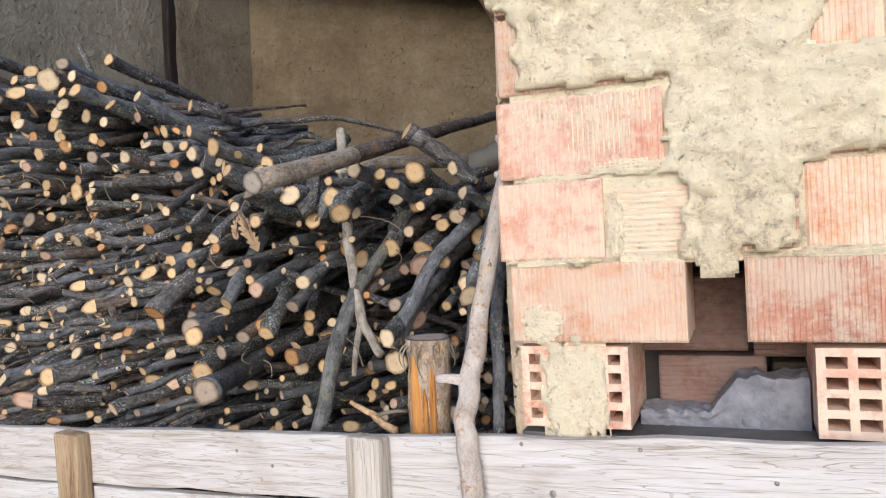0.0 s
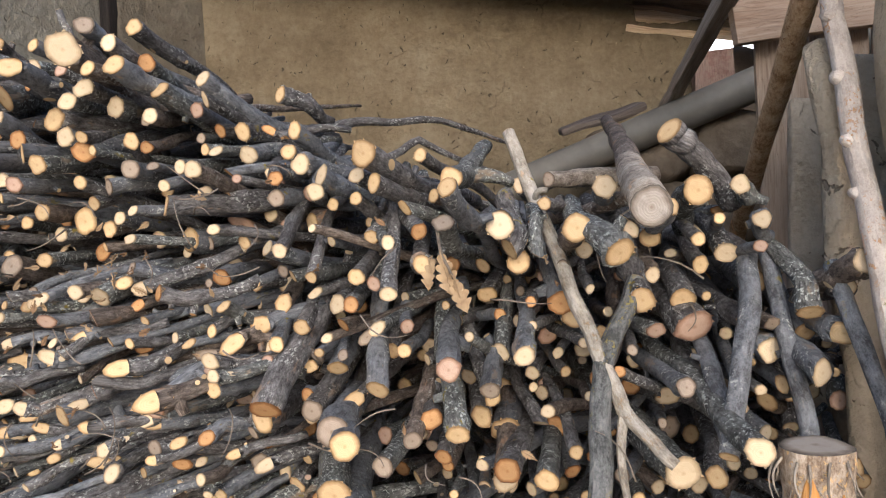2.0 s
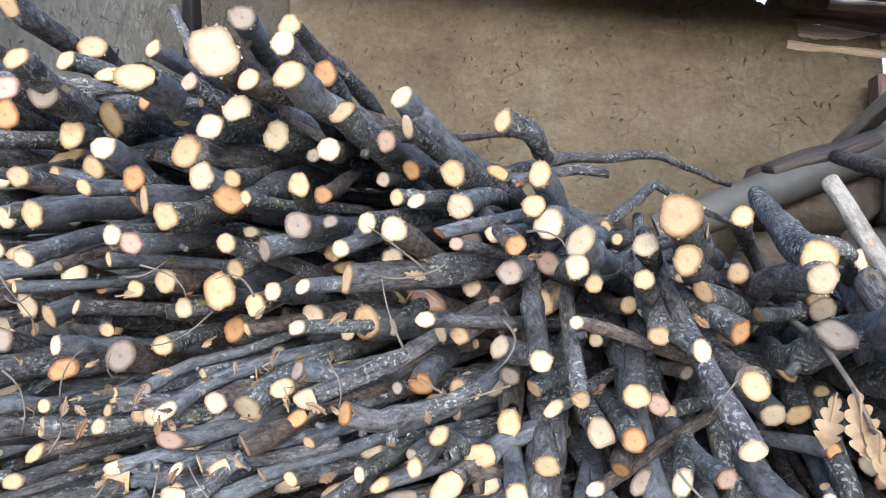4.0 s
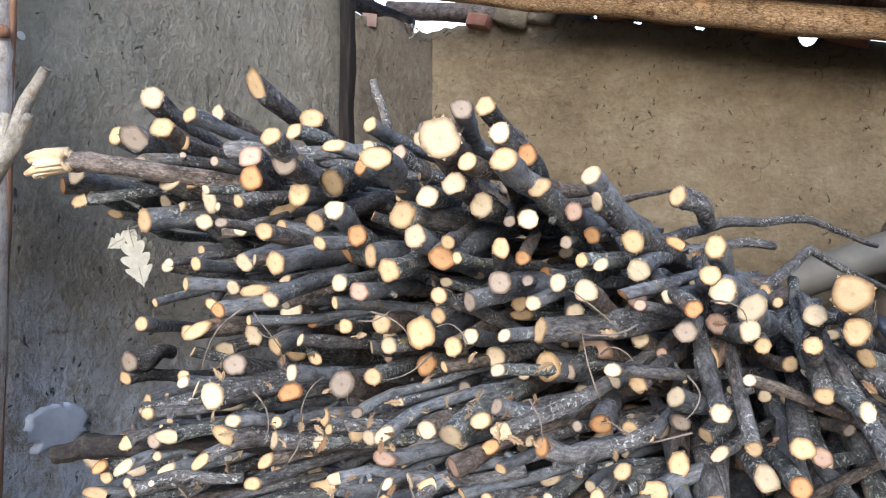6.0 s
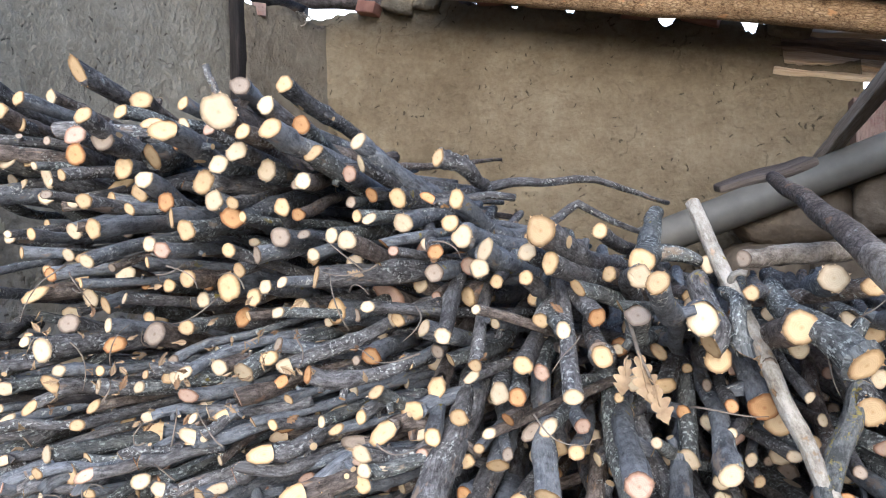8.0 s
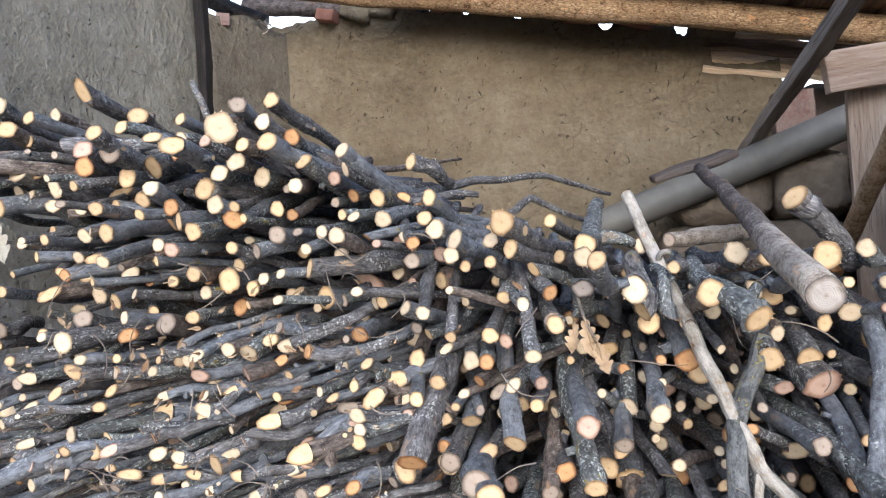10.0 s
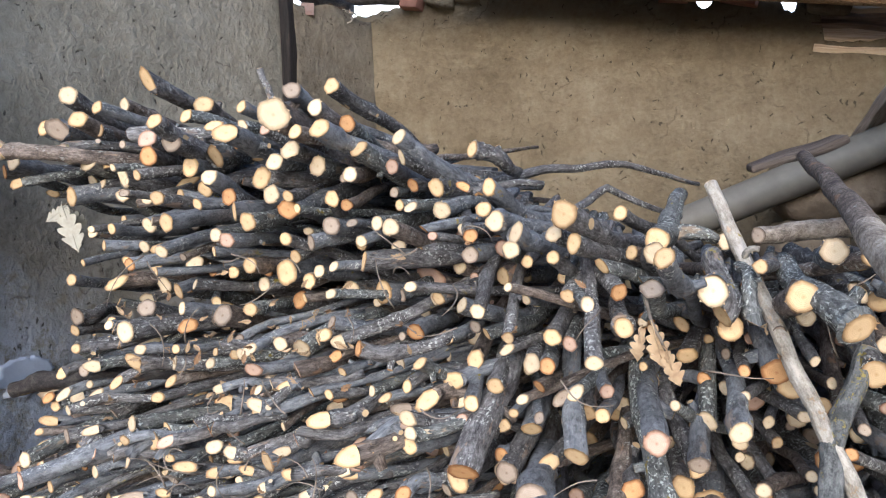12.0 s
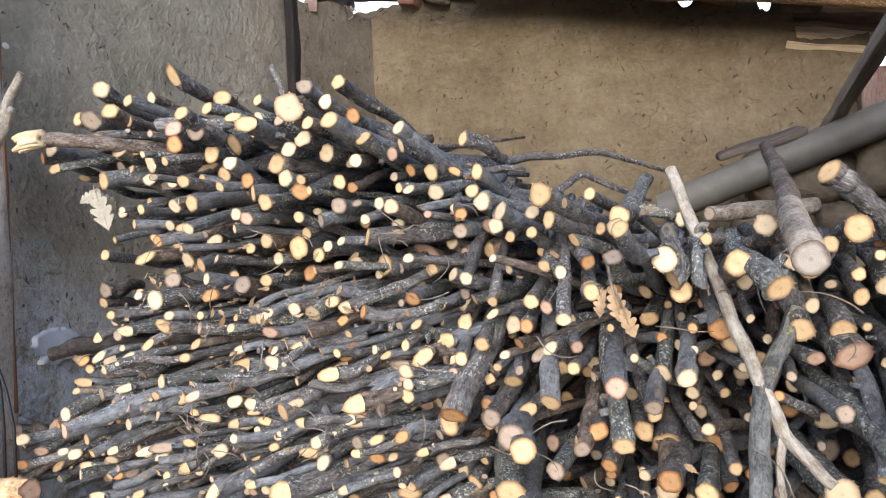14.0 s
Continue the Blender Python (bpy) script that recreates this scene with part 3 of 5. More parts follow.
def ceiling():
    """Roof boards laid across the rafters, with slits between them; one mesh."""
    rnd = random.Random(4)
    verts, faces = [], []
    x = -3.1
    while x < 0.7:
        w = rnd.uniform(0.10, 0.19)
        zb = 2.394 - 0.237 * x + 0.02 * rnd.random()
        zc = 2.394 - 0.237 * (x + w) + 0.02 * rnd.random()
        y0, y1 = 3.05 + rnd.uniform(-0.05, 0.05), (3.62 if x > -2.05 else 3.22) + rnd.uniform(-0.06, 0.06)
        b = len(verts)
        for yy in (y0, y1):
            verts += [(x, yy, zb), (x + w + 0.004, yy, zc), (x + w + 0.004, yy, zc + 0.025), (x, yy, zb + 0.025)]
        faces += [tuple(b + k for k in q) for q in ((0, 1, 2, 3), (7, 6, 5, 4), (0, 4, 5, 1), (1, 5, 6, 2), (2, 6, 7, 3), (3, 7, 4, 0))]
        x += w
    ob = new("ceiling", mesh_of("ceiling", verts, faces, DARK_WOOD, False))
    tagged(ob, "sloping underside of old brown roof boards", "ceiling", kind="structure")


ceiling()


def rafter(name, p, q, r, mat, label, seed):
    ob = thing(name, label, "rafter", "roof timbers")
    pts = bent(p, q, 0.012, 18, seed, 0.02)
    limb("beam", pts, [r * (1 + 0.08 * noise.noise(Vector((i * 0.5, seed, 0)))) for i in range(19)], mat, ob, sides=16, rough=0.1, seed=seed)
    return ob


RAFTER_OLD = bark_material("old_peeled_rafter", (0.09, 0.048, 0.02), (0.34, 0.22, 0.11), (0.52, 0.37, 0.21), (0.16, 0.085, 0.04), 0.0, 0.8)
RAFTER_BARK = bark_material("peeled_rafter_wood", (0.30, 0.17, 0.08), (0.58, 0.39, 0.22), (0.70, 0.53, 0.34), (0.28, 0.14, 0.06), 0.02)
PLATE_BARK = bark_material("grey_brown_beam", (0.04, 0.032, 0.028), (0.11, 0.09, 0.078), (0.2, 0.17, 0.15), (0.2, 0.17, 0.14), -0.1)
DARK_BARK = bark_material("old_beam_wood", (0.012, 0.01, 0.01), (0.035, 0.03, 0.028), (0.08, 0.07, 0.06), (0.12, 0.1, 0.09), -0.1)
rafter("roof_rafter", (-3.0, 3.3, 3.045), (0.5, 3.3, 2.215), 0.055, RAFTER_OLD, "peeled round log carrying the sloping roof", 3)
rafter("short_beam", (-3.1, 3.48, 3.14), (-2.63, 3.52, 2.85), 0.042, DARK_BARK, "dark round beam resting on the wall corner", 11)
rafter("wall_plate", (-2.8, 3.66, 3.005), (-1.85, 3.66, 2.80), 0.042, PLATE_BARK, "dark squared timber above the back wall", 14)

# ---- the brick pier with fallen plaster ----
STONE_GREY = plain_material("grey_rubble", (0.08, 0.076, 0.075), (0.19, 0.182, 0.178), 14, 0.95, 0.012)
FACE_Y = 1.285
BLUE_MORTAR = plain_material("blue_grey_mortar", (0.17, 0.175, 0.20), (0.35, 0.355, 0.39), 40, 0.95, 0.012)
PIER = tagged(new("wall_front", mesh_of("wall_front", *(lambda bx: ([tuple(v) for v in bx[0]], bx[1]))((
    [(x, y, z) for z in (0.0, 1.04) for (x, y) in ((-0.385, 1.30), (1.6, 1.30), (1.6, 1.60), (-0.385, 1.60))],
    [(3, 2, 1, 0), (4, 5, 6, 7), (0, 1, 5, 4), (1, 2, 6, 5), (2, 3, 7, 6), (3, 0, 4, 7)])), STONE_GREY, False)),
    "hollow-brick pier with broken lime plaster and missing bricks", "wall", kind="structure")


def ribbed_brick(w, h, d, vertical=True, pitch=0.0085, groove=0.0018):
    """A hollow brick seen on its ribbed side, front face at y = 0."""
    key = (round(w, 3), round(h, 3), vertical)
    n = max(3, int((w if vertical else h) / pitch))
    verts, faces = [], []
    span, across = (w, h) if vertical else (h, w)
    prof = []
    for i in range(n):
        s0 = -span / 2 + span * i / n
        g = span / n
        prof += [(s0, 0.0), (s0 + g * 0.45, 0.0), (s0 + g * 0.6, groove), (s0 + g * 0.85, groove)]
    prof.append((span / 2, 0.0))
    prof[0], prof[-1] = (-span / 2, 0.004), (span / 2, 0.004)
    for s, y in prof:
        for a, extra in ((-across / 2, 0.003), (-across / 2 + 0.004, 0.0), (across / 2 - 0.004, 0.0), (across / 2, 0.003)):
            verts.append((s, y + extra, a) if vertical else (a, y + extra, s))
    m = len(prof)
    for i in range(m - 1):
        for j in range(3):
            q = (i * 4 + j, (i + 1) * 4 + j, (i + 1) * 4 + j + 1, i * 4 + j + 1)
            faces.append(q if vertical else q[::-1])
    b = len(verts)
    for x, z in ((-w / 2, -h / 2), (w / 2, -h / 2), (w / 2, h / 2), (-w / 2, h / 2)):
        verts.append((x, 0.005, z))
    for x, z in ((-w / 2, -h / 2), (w / 2, -h / 2), (w / 2, h / 2), (-w / 2, h / 2)):
        verts.append((x, d, z))
    faces += [tuple(b + k for k in q) for q in ((4, 5, 1, 0), (5, 6, 2, 1), (6, 7, 3, 2), (7, 4, 0, 3), (7, 6, 5, 4))]
    return verts, faces


def hollow_brick(w, h, d, cols=3, rows=4):
    """A hollow brick seen on its end: a lattice of clay webs with square cells right through."""
    bm = bmesh.new()
    web = 0.0135
    xs = [-w / 2 + web / 2 + (w - web) * i / cols for i in range(cols + 1)]
    zs = [-h / 2 + web / 2 + (h - web) * i / rows for i in range(rows + 1)]

    def bar(x0, x1, z0, z1, y0):
        r = bmesh.ops.create_cube(bm, size=1)["verts"]
        for v in r:
            v.co = Vector((x0 + (v.co.x + 0.5) * (x1 - x0), y0 + (v.co.y + 0.5) * (d - y0), z0 + (v.co.z + 0.5) * (z1 - z0)))

    for i, x in enumerate(xs):
        bar(x - web / 2, x + web / 2, -h / 2, h / 2, 0.0)
    for j, z in enumerate(zs):
        for a, c in zip(xs, xs[1:]):
            bar(a + web / 2, c - web / 2, z - web / 2, z + web / 2, 0.0012 if 0 < j < rows else 0.0006)
    return bm


def set_brick(x0, x1, z0, z1, mat=None, vertical=True, depth=0.19, out=0.0, tilt=0.0):
    w, h = x1 - x0, z1 - z0
    v, f = ribbed_brick(w, h, depth, vertical)
    ob = part("brick", mesh_of("brick", v, f, mat or BRICK, False), None, PIER)
    ob.matrix_basis = pose((x0 + x1) / 2, FACE_Y - out, (z0 + z1) / 2, 0, tilt, 0)
    return ob


def pier():
    # lowest shown course: hollow ends, with a gap where bricks have fallen out
    for x0, x1, m in ((-0.378, -0.190, BRICK), (0.097, 0.287, BRICK), (0.297, 0.487, BRICK), (0.497, 0.687, BRICK_ORANGE), (0.697, 0.887, BRICK)):
        ob = part("brick", hollow_brick(x1 - x0, 0.142, 0.22, 5 if x0 < 0 else 4), m, PIER)
        ob.matrix_basis = pose((x0 + x1) / 2, FACE_Y + 0.008, 1.124)
    set_brick(-0.390, -0.090, 1.203, 1.340, BRICK_ORANGE)
    for x0, m in ((0.0, BRICK), (0.302, BRICK_ORANGE), (0.604, BRICK)):
        set_brick(x0, x0 + 0.292, 1.205, 1.342, m, out=0.002)
    set_brick(-0.404, -0.218, 1.348, 1.484, BRICK, out=0.006)
    set_brick(-0.206, -0.020, 1.347, 1.466, BRICK_ORANGE, False, out=-0.004)
    set_brick(-0.012, 0.082, 1.350, 1.486, BRICK)
    for x0, m in ((0.092, BRICK_ORANGE), (0.394, BRICK), (0.696, BRICK)):
        set_brick(x0, x0 + 0.292, 1.350, 1.488, m)
    set_brick(-0.400, -0.114, 1.492, 1.628, BRICK, out=0.003)
    for x0 in (-0.104, 0.198, 0.5, 0.802):
        set_brick(x0, x0 + 0.292, 1.494, 1.630, BRICK)
    z = 1.640
    row = 0
    while z < 2.35:
        x = -0.396 if row % 2 == 0 else -0.250
        if row % 2:
            set_brick(-0.396, -0.260, z, z + 0.136, BRICK)
        while x < 0.9:
            set_brick(x, x + 0.290, z, z + 0.136, BRICK_ORANGE if (row + int(x * 9)) % 3 == 0 else BRICK)
            x += 0.302
        z += 0.146
        row += 1
    # second leaf of bricks behind the gap, laid flat; dirt and shade are in their colour
    for x0, x1, z0, z1, m in ((-0.16, 0.03, 1.05, 1.15, DARK_BRICK), (0.04, 0.13, 1.05, 1.14, STONE), (-0.19, 0.0, 1.16, 1.30, DARK_BRICK), (0.01, 0.12, 1.15, 1.21, DARK_BRICK), (0.0, 0.2, 1.22, 1.34, DARK_BRICK)):
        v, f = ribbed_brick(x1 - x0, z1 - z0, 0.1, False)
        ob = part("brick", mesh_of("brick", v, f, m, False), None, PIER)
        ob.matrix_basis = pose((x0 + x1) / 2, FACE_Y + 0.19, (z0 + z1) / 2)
    # old bluish mortar slumped in the gap
    verts, faces = [], []
    nu, nv = 70, 34
    for i in range(nu + 1):
        x = -0.186 + 0.28 * i / nu
        rise = 0.028 + 0.062 * max(0.0, min(1.0, (x + 0.07) / 0.05)) + 0.012 * noise.noise(Vector((x * 40, 0, 3)))
        for j in range(nv + 1):
            f = j / nv
            lump = noise.noise_vector(Vector((x * 55, f * 6, 1))) * 0.006 + noise.noise_vector(Vector((x * 140, f * 20, 5))) * 0.003
            verts.append(Vector((x, FACE_Y + 0.10 + 0.085 * max(0.0, f - 0.5) * 2, 1.038 + rise * min(1.0, 2 * f))) + Vector((0, lump.y, lump.z * (f > 0.3))))
    for i in range(nu):
        for j in range(nv):
            n = i * (nv + 1) + j
            faces.append((n, n + nv + 1, n + nv + 2, n + 1))
    part("mortar_bank", mesh_of("mortar_bank", verts, faces, BLUE_MORTAR), None, PIER, "slumped blue-grey mortar")
    core = box_bm(-0.38, 1.6, FACE_Y + 0.295, FACE_Y + 0.32, 1.04, 2.4)
    part("backing", core, STONE_GREY, PIER)
    core = box_bm(-0.375, 1.6, FACE_Y + 0.0045, FACE_Y + 0.29, 1.336, 2.37)
    part("mortar_core", core, MORTAR, PIER)


pier()


def plaster():
    """Lime plaster left on the pier: a lumpy skin with torn edges, bare where bricks show."""
    bare = ((-0.43, -0.115, 1.487, 1.640, 0.0), (-0.43, -0.095, 1.343, 1.487, 0.0), (-0.43, -0.075, 1.0, 1.345, 0.0), (-0.075, 0.0, 1.0, 1.305, 0.0), (-0.01, 0.95, 1.0, 1.352, 0.0),
            (0.090, 0.395, 1.350, 1.490, 0.0), (0.125, 0.40, 1.668, 1.80, 0.0), (-0.43, -0.368, 1.63, 1.80, 0.0))
    step = 0.0065
    nx, nz = int(1.33 / step), int(1.0 / step)
    field = {}
    for i in range(nx + 1):
        x = -0.405 + i * step
        for j in range(nz + 1):
            z = 1.29 + j * step
            d = 9.0
            for x0, x1, z0, z1, _ in bare:
                dx, dz = max(x0 - x, x - x1), max(z0 - z, z - z1)
                d = min(d, max(dx, dz))
            ragged = 0.022 * noise.noise(Vector((x * 17, z * 17, 2))) + 0.008 * noise.noise(Vector((x * 60, z * 60, 5)))
            edge = d + ragged
            if edge > 0:
                t = min(1.0, edge / 0.02)
                lumps = noise.fractal(Vector((x * 9, z * 9, 0)), 0.9, 2.1, 6)
                pocks = max(0.0, noise.noise(Vector((x * 38, z * 38, 9))) - 0.15) * 0.012
                field[i, j] = 0.004 + 0.013 * math.sqrt(t) + 0.015 * lumps - 1.6 * pocks + 0.005 * noise.noise(Vector((x * 75, z * 75, 4))) + 0.007 * noise.noise(Vector((x * 26, z * 26, 7)))
    verts, faces, idx = [], [], {}
    for (i, j), h in field.items():
        idx[i, j] = len(verts)
        verts.append((-0.405 + i * step, FACE_Y - max(0.003, h), 1.29 + j * step))
    rim = {}

    def low(k):
        if k not in rim:
            rim[k] = len(verts)
            x, y, z = verts[idx[k]]
            verts.append((x, FACE_Y + 0.02, z))
        return rim[k]

    for (i, j) in field:
        quad = ((i, j), (i + 1, j), (i + 1, j + 1), (i, j + 1))
        if all(k in idx for k in quad):
            faces.append(tuple(idx[k] for k in quad))
            for (a, b, n1, n2) in ((quad[0], quad[1], (i, j - 1), (i + 1, j - 1)), (quad[1], quad[2], (i + 2, j), (i + 2, j + 1)),
                                   (quad[2], quad[3], (i + 1, j + 2), (i, j + 2)), (quad[3], quad[0], (i - 1, j + 1), (i - 1, j))):
                if n1 not in idx or n2 not in idx:
                    faces.append((idx[b], idx[a], low(a), low(b)))
    part("plaster", mesh_of("plaster", verts, faces, MORTAR), None, PIER, "crumbling pale lime plaster")


plaster()


def smear(x, z, w, h, out, seed):
    """A hand-sized lump of mortar squeezed over the bricks."""
    n = 22
    verts, faces = [], []
    for i in range(n + 1):
        for j in range(n + 1):
            u, v = 2 * i / n - 1, 2 * j / n - 1
            k = 1 - (u * u + v * v) + 0.9 * noise.noise(Vector((u * 3.2 + seed, v * 3.2, 1)))
            verts.append((x + u * w / 2, FACE_Y - (out * math.sqrt(k) * (1 + 0.5 * noise.noise(Vector((u * 6, v * 6, seed)))) if k > 0 else -0.012), z + v * h / 2))
    for i in range(n):
        for j in range(n):
            a = i * (n + 1) + j
            faces.append((a, a + n + 1, a + n + 2, a + 1))
    part("mortar_smear", mesh_of("mortar_smear", verts, faces, MORTAR), None, PIER)


for sm in ((-0.335, 1.235, 0.075, 0.07, 0.0016, 1), (-0.285, 1.12, 0.115, 0.19, 0.0035, 2), (-0.25, 1.08, 0.05, 0.08, 0.006, 7), (-0.225, 1.565, 0.13, 0.13, 0.0022, 3), (-0.30, 1.60, 0.15, 0.05, 0.0022, 4), (0.22, 1.1, 0.06, 0.05, 0.003, 6), (-0.17, 1.50, 0.16, 0.03, 0.004, 11), (-0.30, 1.488, 0.14, 0.018, 0.003, 12), (-0.30, 1.343, 0.18, 0.016, 0.003, 13), (0.12, 1.346, 0.26, 0.02, 0.004, 14), (-0.20, 1.40, 0.03, 0.12, 0.003, 15), (-0.16, 1.60, 0.10, 0.07, 0.002, 19)):
    smear(*sm)


def jamb():
    """Side of the pier: mud smeared over timber."""
    ob = thing("pier_jamb", "mud-smeared timber jamb at the side of the brick pier", "post")
    part("timber", box_bm(-0.412, -0.33, 1.335, 1.47, 0.0, 2.45, 0.010, 0.010, 24, 5), MUD_PALE, ob, smooth=True)
    part("mud_coat", box_bm(-0.410, -0.33, 1.462, 1.62, 0.0, 2.45, 0.014, 0.014, 24, 9), MUD_PALE, ob, smooth=True)


jamb()


# ---- the board fence ----
def fence():
    ob = thing("board_fence", "whitewashed rough board fence with short yellowed posts", "fence")
    drop, turn, top_board = -3.9, -7.4, None
    for k, (z0, z1) in enumerate(((0.925, 1.062), (0.775, 0.915), (0.62, 0.765), (0.46, 0.61))):
        bm = box_bm(-2.27, 1.2, 0.0, 0.024, z0, z1, 0.004, 0.006, 40, k)
        b = part("board", bm, WHITE_WOOD, ob, "whitewashed board with knots and nail holes")
        b.matrix_basis = pose(0, 1.215, 0, 0, drop, turn)
        top_board = top_board or b
    for x, w, top in ((-1.60, 0.088, 0.953), (-0.692, 0.080, 1.021), (0.78, 0.08, 1.11)):
        bm = box_bm(-w / 2, w / 2, -0.045, -0.002, 0.0, top, 0.009, 0.006, 12, int(x * 9))
        p = part("post", bm, WHITE_POST if x > -0.7 else FENCE_POST, ob, "split whitened post" if x > -0.7 else "split yellowed post")
        p.matrix_basis = pose(x, 1.215 - 0.13 * x, 0, 0, 0, turn)
    for x, z, r in ((-0.26, 0.965, 0.010), (-0.10, 1.045, 0.004), (-0.31, 1.05, 0.004), (-0.77, 1.045, 0.004), (-1.0, 1.02, 0.004), (-0.9, 0.99, 0.004), (0.10, 1.0, 0.004)):
        bm = bmesh.new()
        bmesh.ops.create_uvsphere(bm, u_segments=10, v_segments=6, radius=r)
        n = part("nail", bm, STEEL, top_board)
        n.matrix_basis = pose(x, -0.0005, z) @ Matrix.Diagonal((1, 0.35, 1, 1))


fence()


# ---- firewood ----
ENDS = []
count = [0]
HEAP = {"v": [], "f": [], "m": [], "u": [], "s": []}


def pile_top(x):
    pts = ((-2.62, 1.87), (-2.45, 1.98), (-2.1, 1.96), (-1.75, 1.95), (-1.55, 1.84), (-1.35, 1.72), (-1.15, 1.63), (-0.95, 1.59), (-0.65, 1.58), (-0.5, 1.42), (-0.43, 1.2))
    for (a, za), (b, zb) in zip(pts, pts[1:]):
        if a <= x <= b:
            return za + (zb - za) * (x - a) / (b - a)
    return 1.2


def fitting(x, y, z, yaw, pitch, length):
    """Shortens a branch so that it stays inside the stack's outline."""
    reach = -1.36 if x < -1.42 and z < 1.5 else -0.43
    while length > 0.16:
        ex = x + length * math.sin(radians(yaw)) * math.cos(radians(pitch))
        if z + length * math.sin(radians(pitch)) < pile_top(ex) - 0.015 and -2.7 < ex < reach:
            break
        length -= 0.05
    return length


def pile_left(z):
    """How far the stack reaches towards the grey wall at a height."""
    return -2.56 if z > 1.82 else (-2.36 if z > 1.42 else -2.36 - 1.1 * (1.42 - z))


def label_of(r, cut):
    size = "thick" if r > 0.019 else ("thin" if r < 0.011 else "cut")
    tone = ("cream", "pale", "orange", "pinkish", "greyed")[cut]
    return "%s dark-barked branch with %s sawn end in the stack" % (size, tone)


def log(x, y, z, r, yaw, pitch, length=0.0, cut=None, bark=None):
    """One cut branch of the stack, its sawn end at x, y, z; it runs back into the shed."""
    count[0] += 1
    rnd = random.Random(count[0] * 31)
    length = length or rnd.uniform(0.85, 1.35)
    r *= 1.15
    if x > -1.45 and z < 1.52:
        yaw, pitch = 0.5 * yaw - 8, pitch + 13 + rnd.gauss(0, 7)
    elif z < 1.5:
        w = min(1.0, (1.5 - z) / 0.15)
        yaw, pitch = yaw * (1 - 0.4 * w) + 30 * w, pitch * (1 - 0.4 * w) + 6 * w + rnd.gauss(0, 5) * w
        length *= 1 - 0.45 * w
    if z > pile_top(x) - 0.10:
        length, yaw, pitch = rnd.uniform(0.42, 0.66), 0.7 * yaw, min(pitch, 0) - (9 if z > pile_top(x) + 0.02 else 6)
    if y + length * math.cos(radians(yaw)) > 3.45:
        length = 3.45 - y
    length = fitting(x, y, z, yaw, pitch, length)
    cut = rnd.choice((0, 0, 0, 0, 0, 1, 1, 1, 0, 1, 2, 3, 4)) if cut is None else cut
    bark = rnd.choice((0, 0, 0, 1, 1, 2, 3)) if bark is None else bark
    (v, f, uv), (cv, cf, cuv, csh), stubs = log_meshes(r, yaw, pitch, length, count[0], 16 if r > 0.012 else 12, 22, 0.42 if z < 1.5 and r < 0.02 else 0.12)
    ob = thing("firewood_branch", label_of(r, cut), "log", "stacked firewood", data=mesh_of("firewood_branch", v, f, BARKS[bark], True, None, {"UVMap": uv}), at=(x, y, z))
    part("cut_face", mesh_of("cut_face", cv, cf, CUTS[cut], False, None, {"UVMap": cuv, "share": csh}), None, ob)
    for stub in stubs:
        sv, sf, suv, ssh = disc_mesh(*stub)
        part("stub_cut", mesh_of("stub_cut", sv, sf, CUTS[0 if cut > 1 else cut], False, None, {"UVMap": suv, "share": ssh}), None, ob)
    ENDS.append((x, z, r))
    return ob


def heap_log(x, y, z, r, yaw, pitch, length, seed, sides=9, steps=7):
    rnd = random.Random(seed)
    length = fitting(x, y, z, yaw, pitch, length)
    (v, f, uv), (cv, cf, cuv, csh), stubs = log_meshes(r, yaw, pitch, length, seed, sides, steps)
    for stub in stubs:
        sv, sf, suv, ssh = disc_mesh(*stub)
        cf = cf + [tuple(k + len(cv) for k in q) for q in sf]
        cv, cuv, csh = cv + sv, cuv + suv, csh + ssh
    at = Vector((x, y, z))
    b = len(HEAP["v"])
    HEAP["v"] += [at + Vector(q) for q in v] + [at + Vector(q) for q in cv]
    HEAP["f"] += [tuple(k + b for k in q) for q in f] + [tuple(k + b + len(v) for k in q) for q in cf]
    HEAP["m"] += [rnd.choice((0, 0, 1, 1, 2, 3))] * len(f) + [4 + rnd.choice((0, 0, 0, 1, 1, 1, 1, 2, 3, 4))] * len(cf)
    HEAP["u"] += list(uv) + list(cuv)
    HEAP["s"] += [(0, 0)] * len(v) + list(csh)


# rows of sawn ends, from the grey wall to the pier
log(-2.347, 1.604, 2.023, 0.0190, -14, -2)
log(-2.254, 1.594, 1.980, 0.0133, 13, -11)
log(-2.255, 1.677, 2.001, 0.0145, -2, -1)
log(-2.133, 1.622, 2.026, 0.0177, -14, 2)
log(-2.107, 1.769, 1.999, 0.0200, -11, -1)
log(-2.110, 1.711, 1.963, 0.0139, 10, -1)
log(-2.331, 1.613, 1.967, 0.0181, -8, 5)
log(-2.396, 1.615, 1.952, 0.0208, -7, 1)
log(-2.442, 1.617, 1.962, 0.0167, 13, 0)
log(-2.325, 1.665, 1.949, 0.0133, 2, 11)
log(-2.053, 1.547, 1.915, 0.0165, -9, 3)
log(-2.148, 1.627, 1.902, 0.0190, -14, 3)
log(-2.065, 1.609, 1.882, 0.0182, -11, 4)
log(-2.510, 1.590, 1.887, 0.0168, -9, 3)
log(-2.559, 1.605, 1.871, 0.0156, 26, -1)
log(-2.513, 1.637, 1.857, 0.0124, -14, 5)
log(-2.334, 1.640, 1.873, 0.0204, -5, 1)
log(-2.308, 1.668, 1.873, 0.0131, -14, 16)
log(-2.142, 1.621, 1.862, 0.0188, -7, -2)
log(-2.082, 1.684, 1.839, 0.0189, -4, -6)
log(-2.281, 1.689, 1.839, 0.0232, 5, -8)
log(-2.397, 1.646, 1.800, 0.0208, 20, -3)
log(-2.055, 1.695, 1.788, 0.0160, 2, 6)
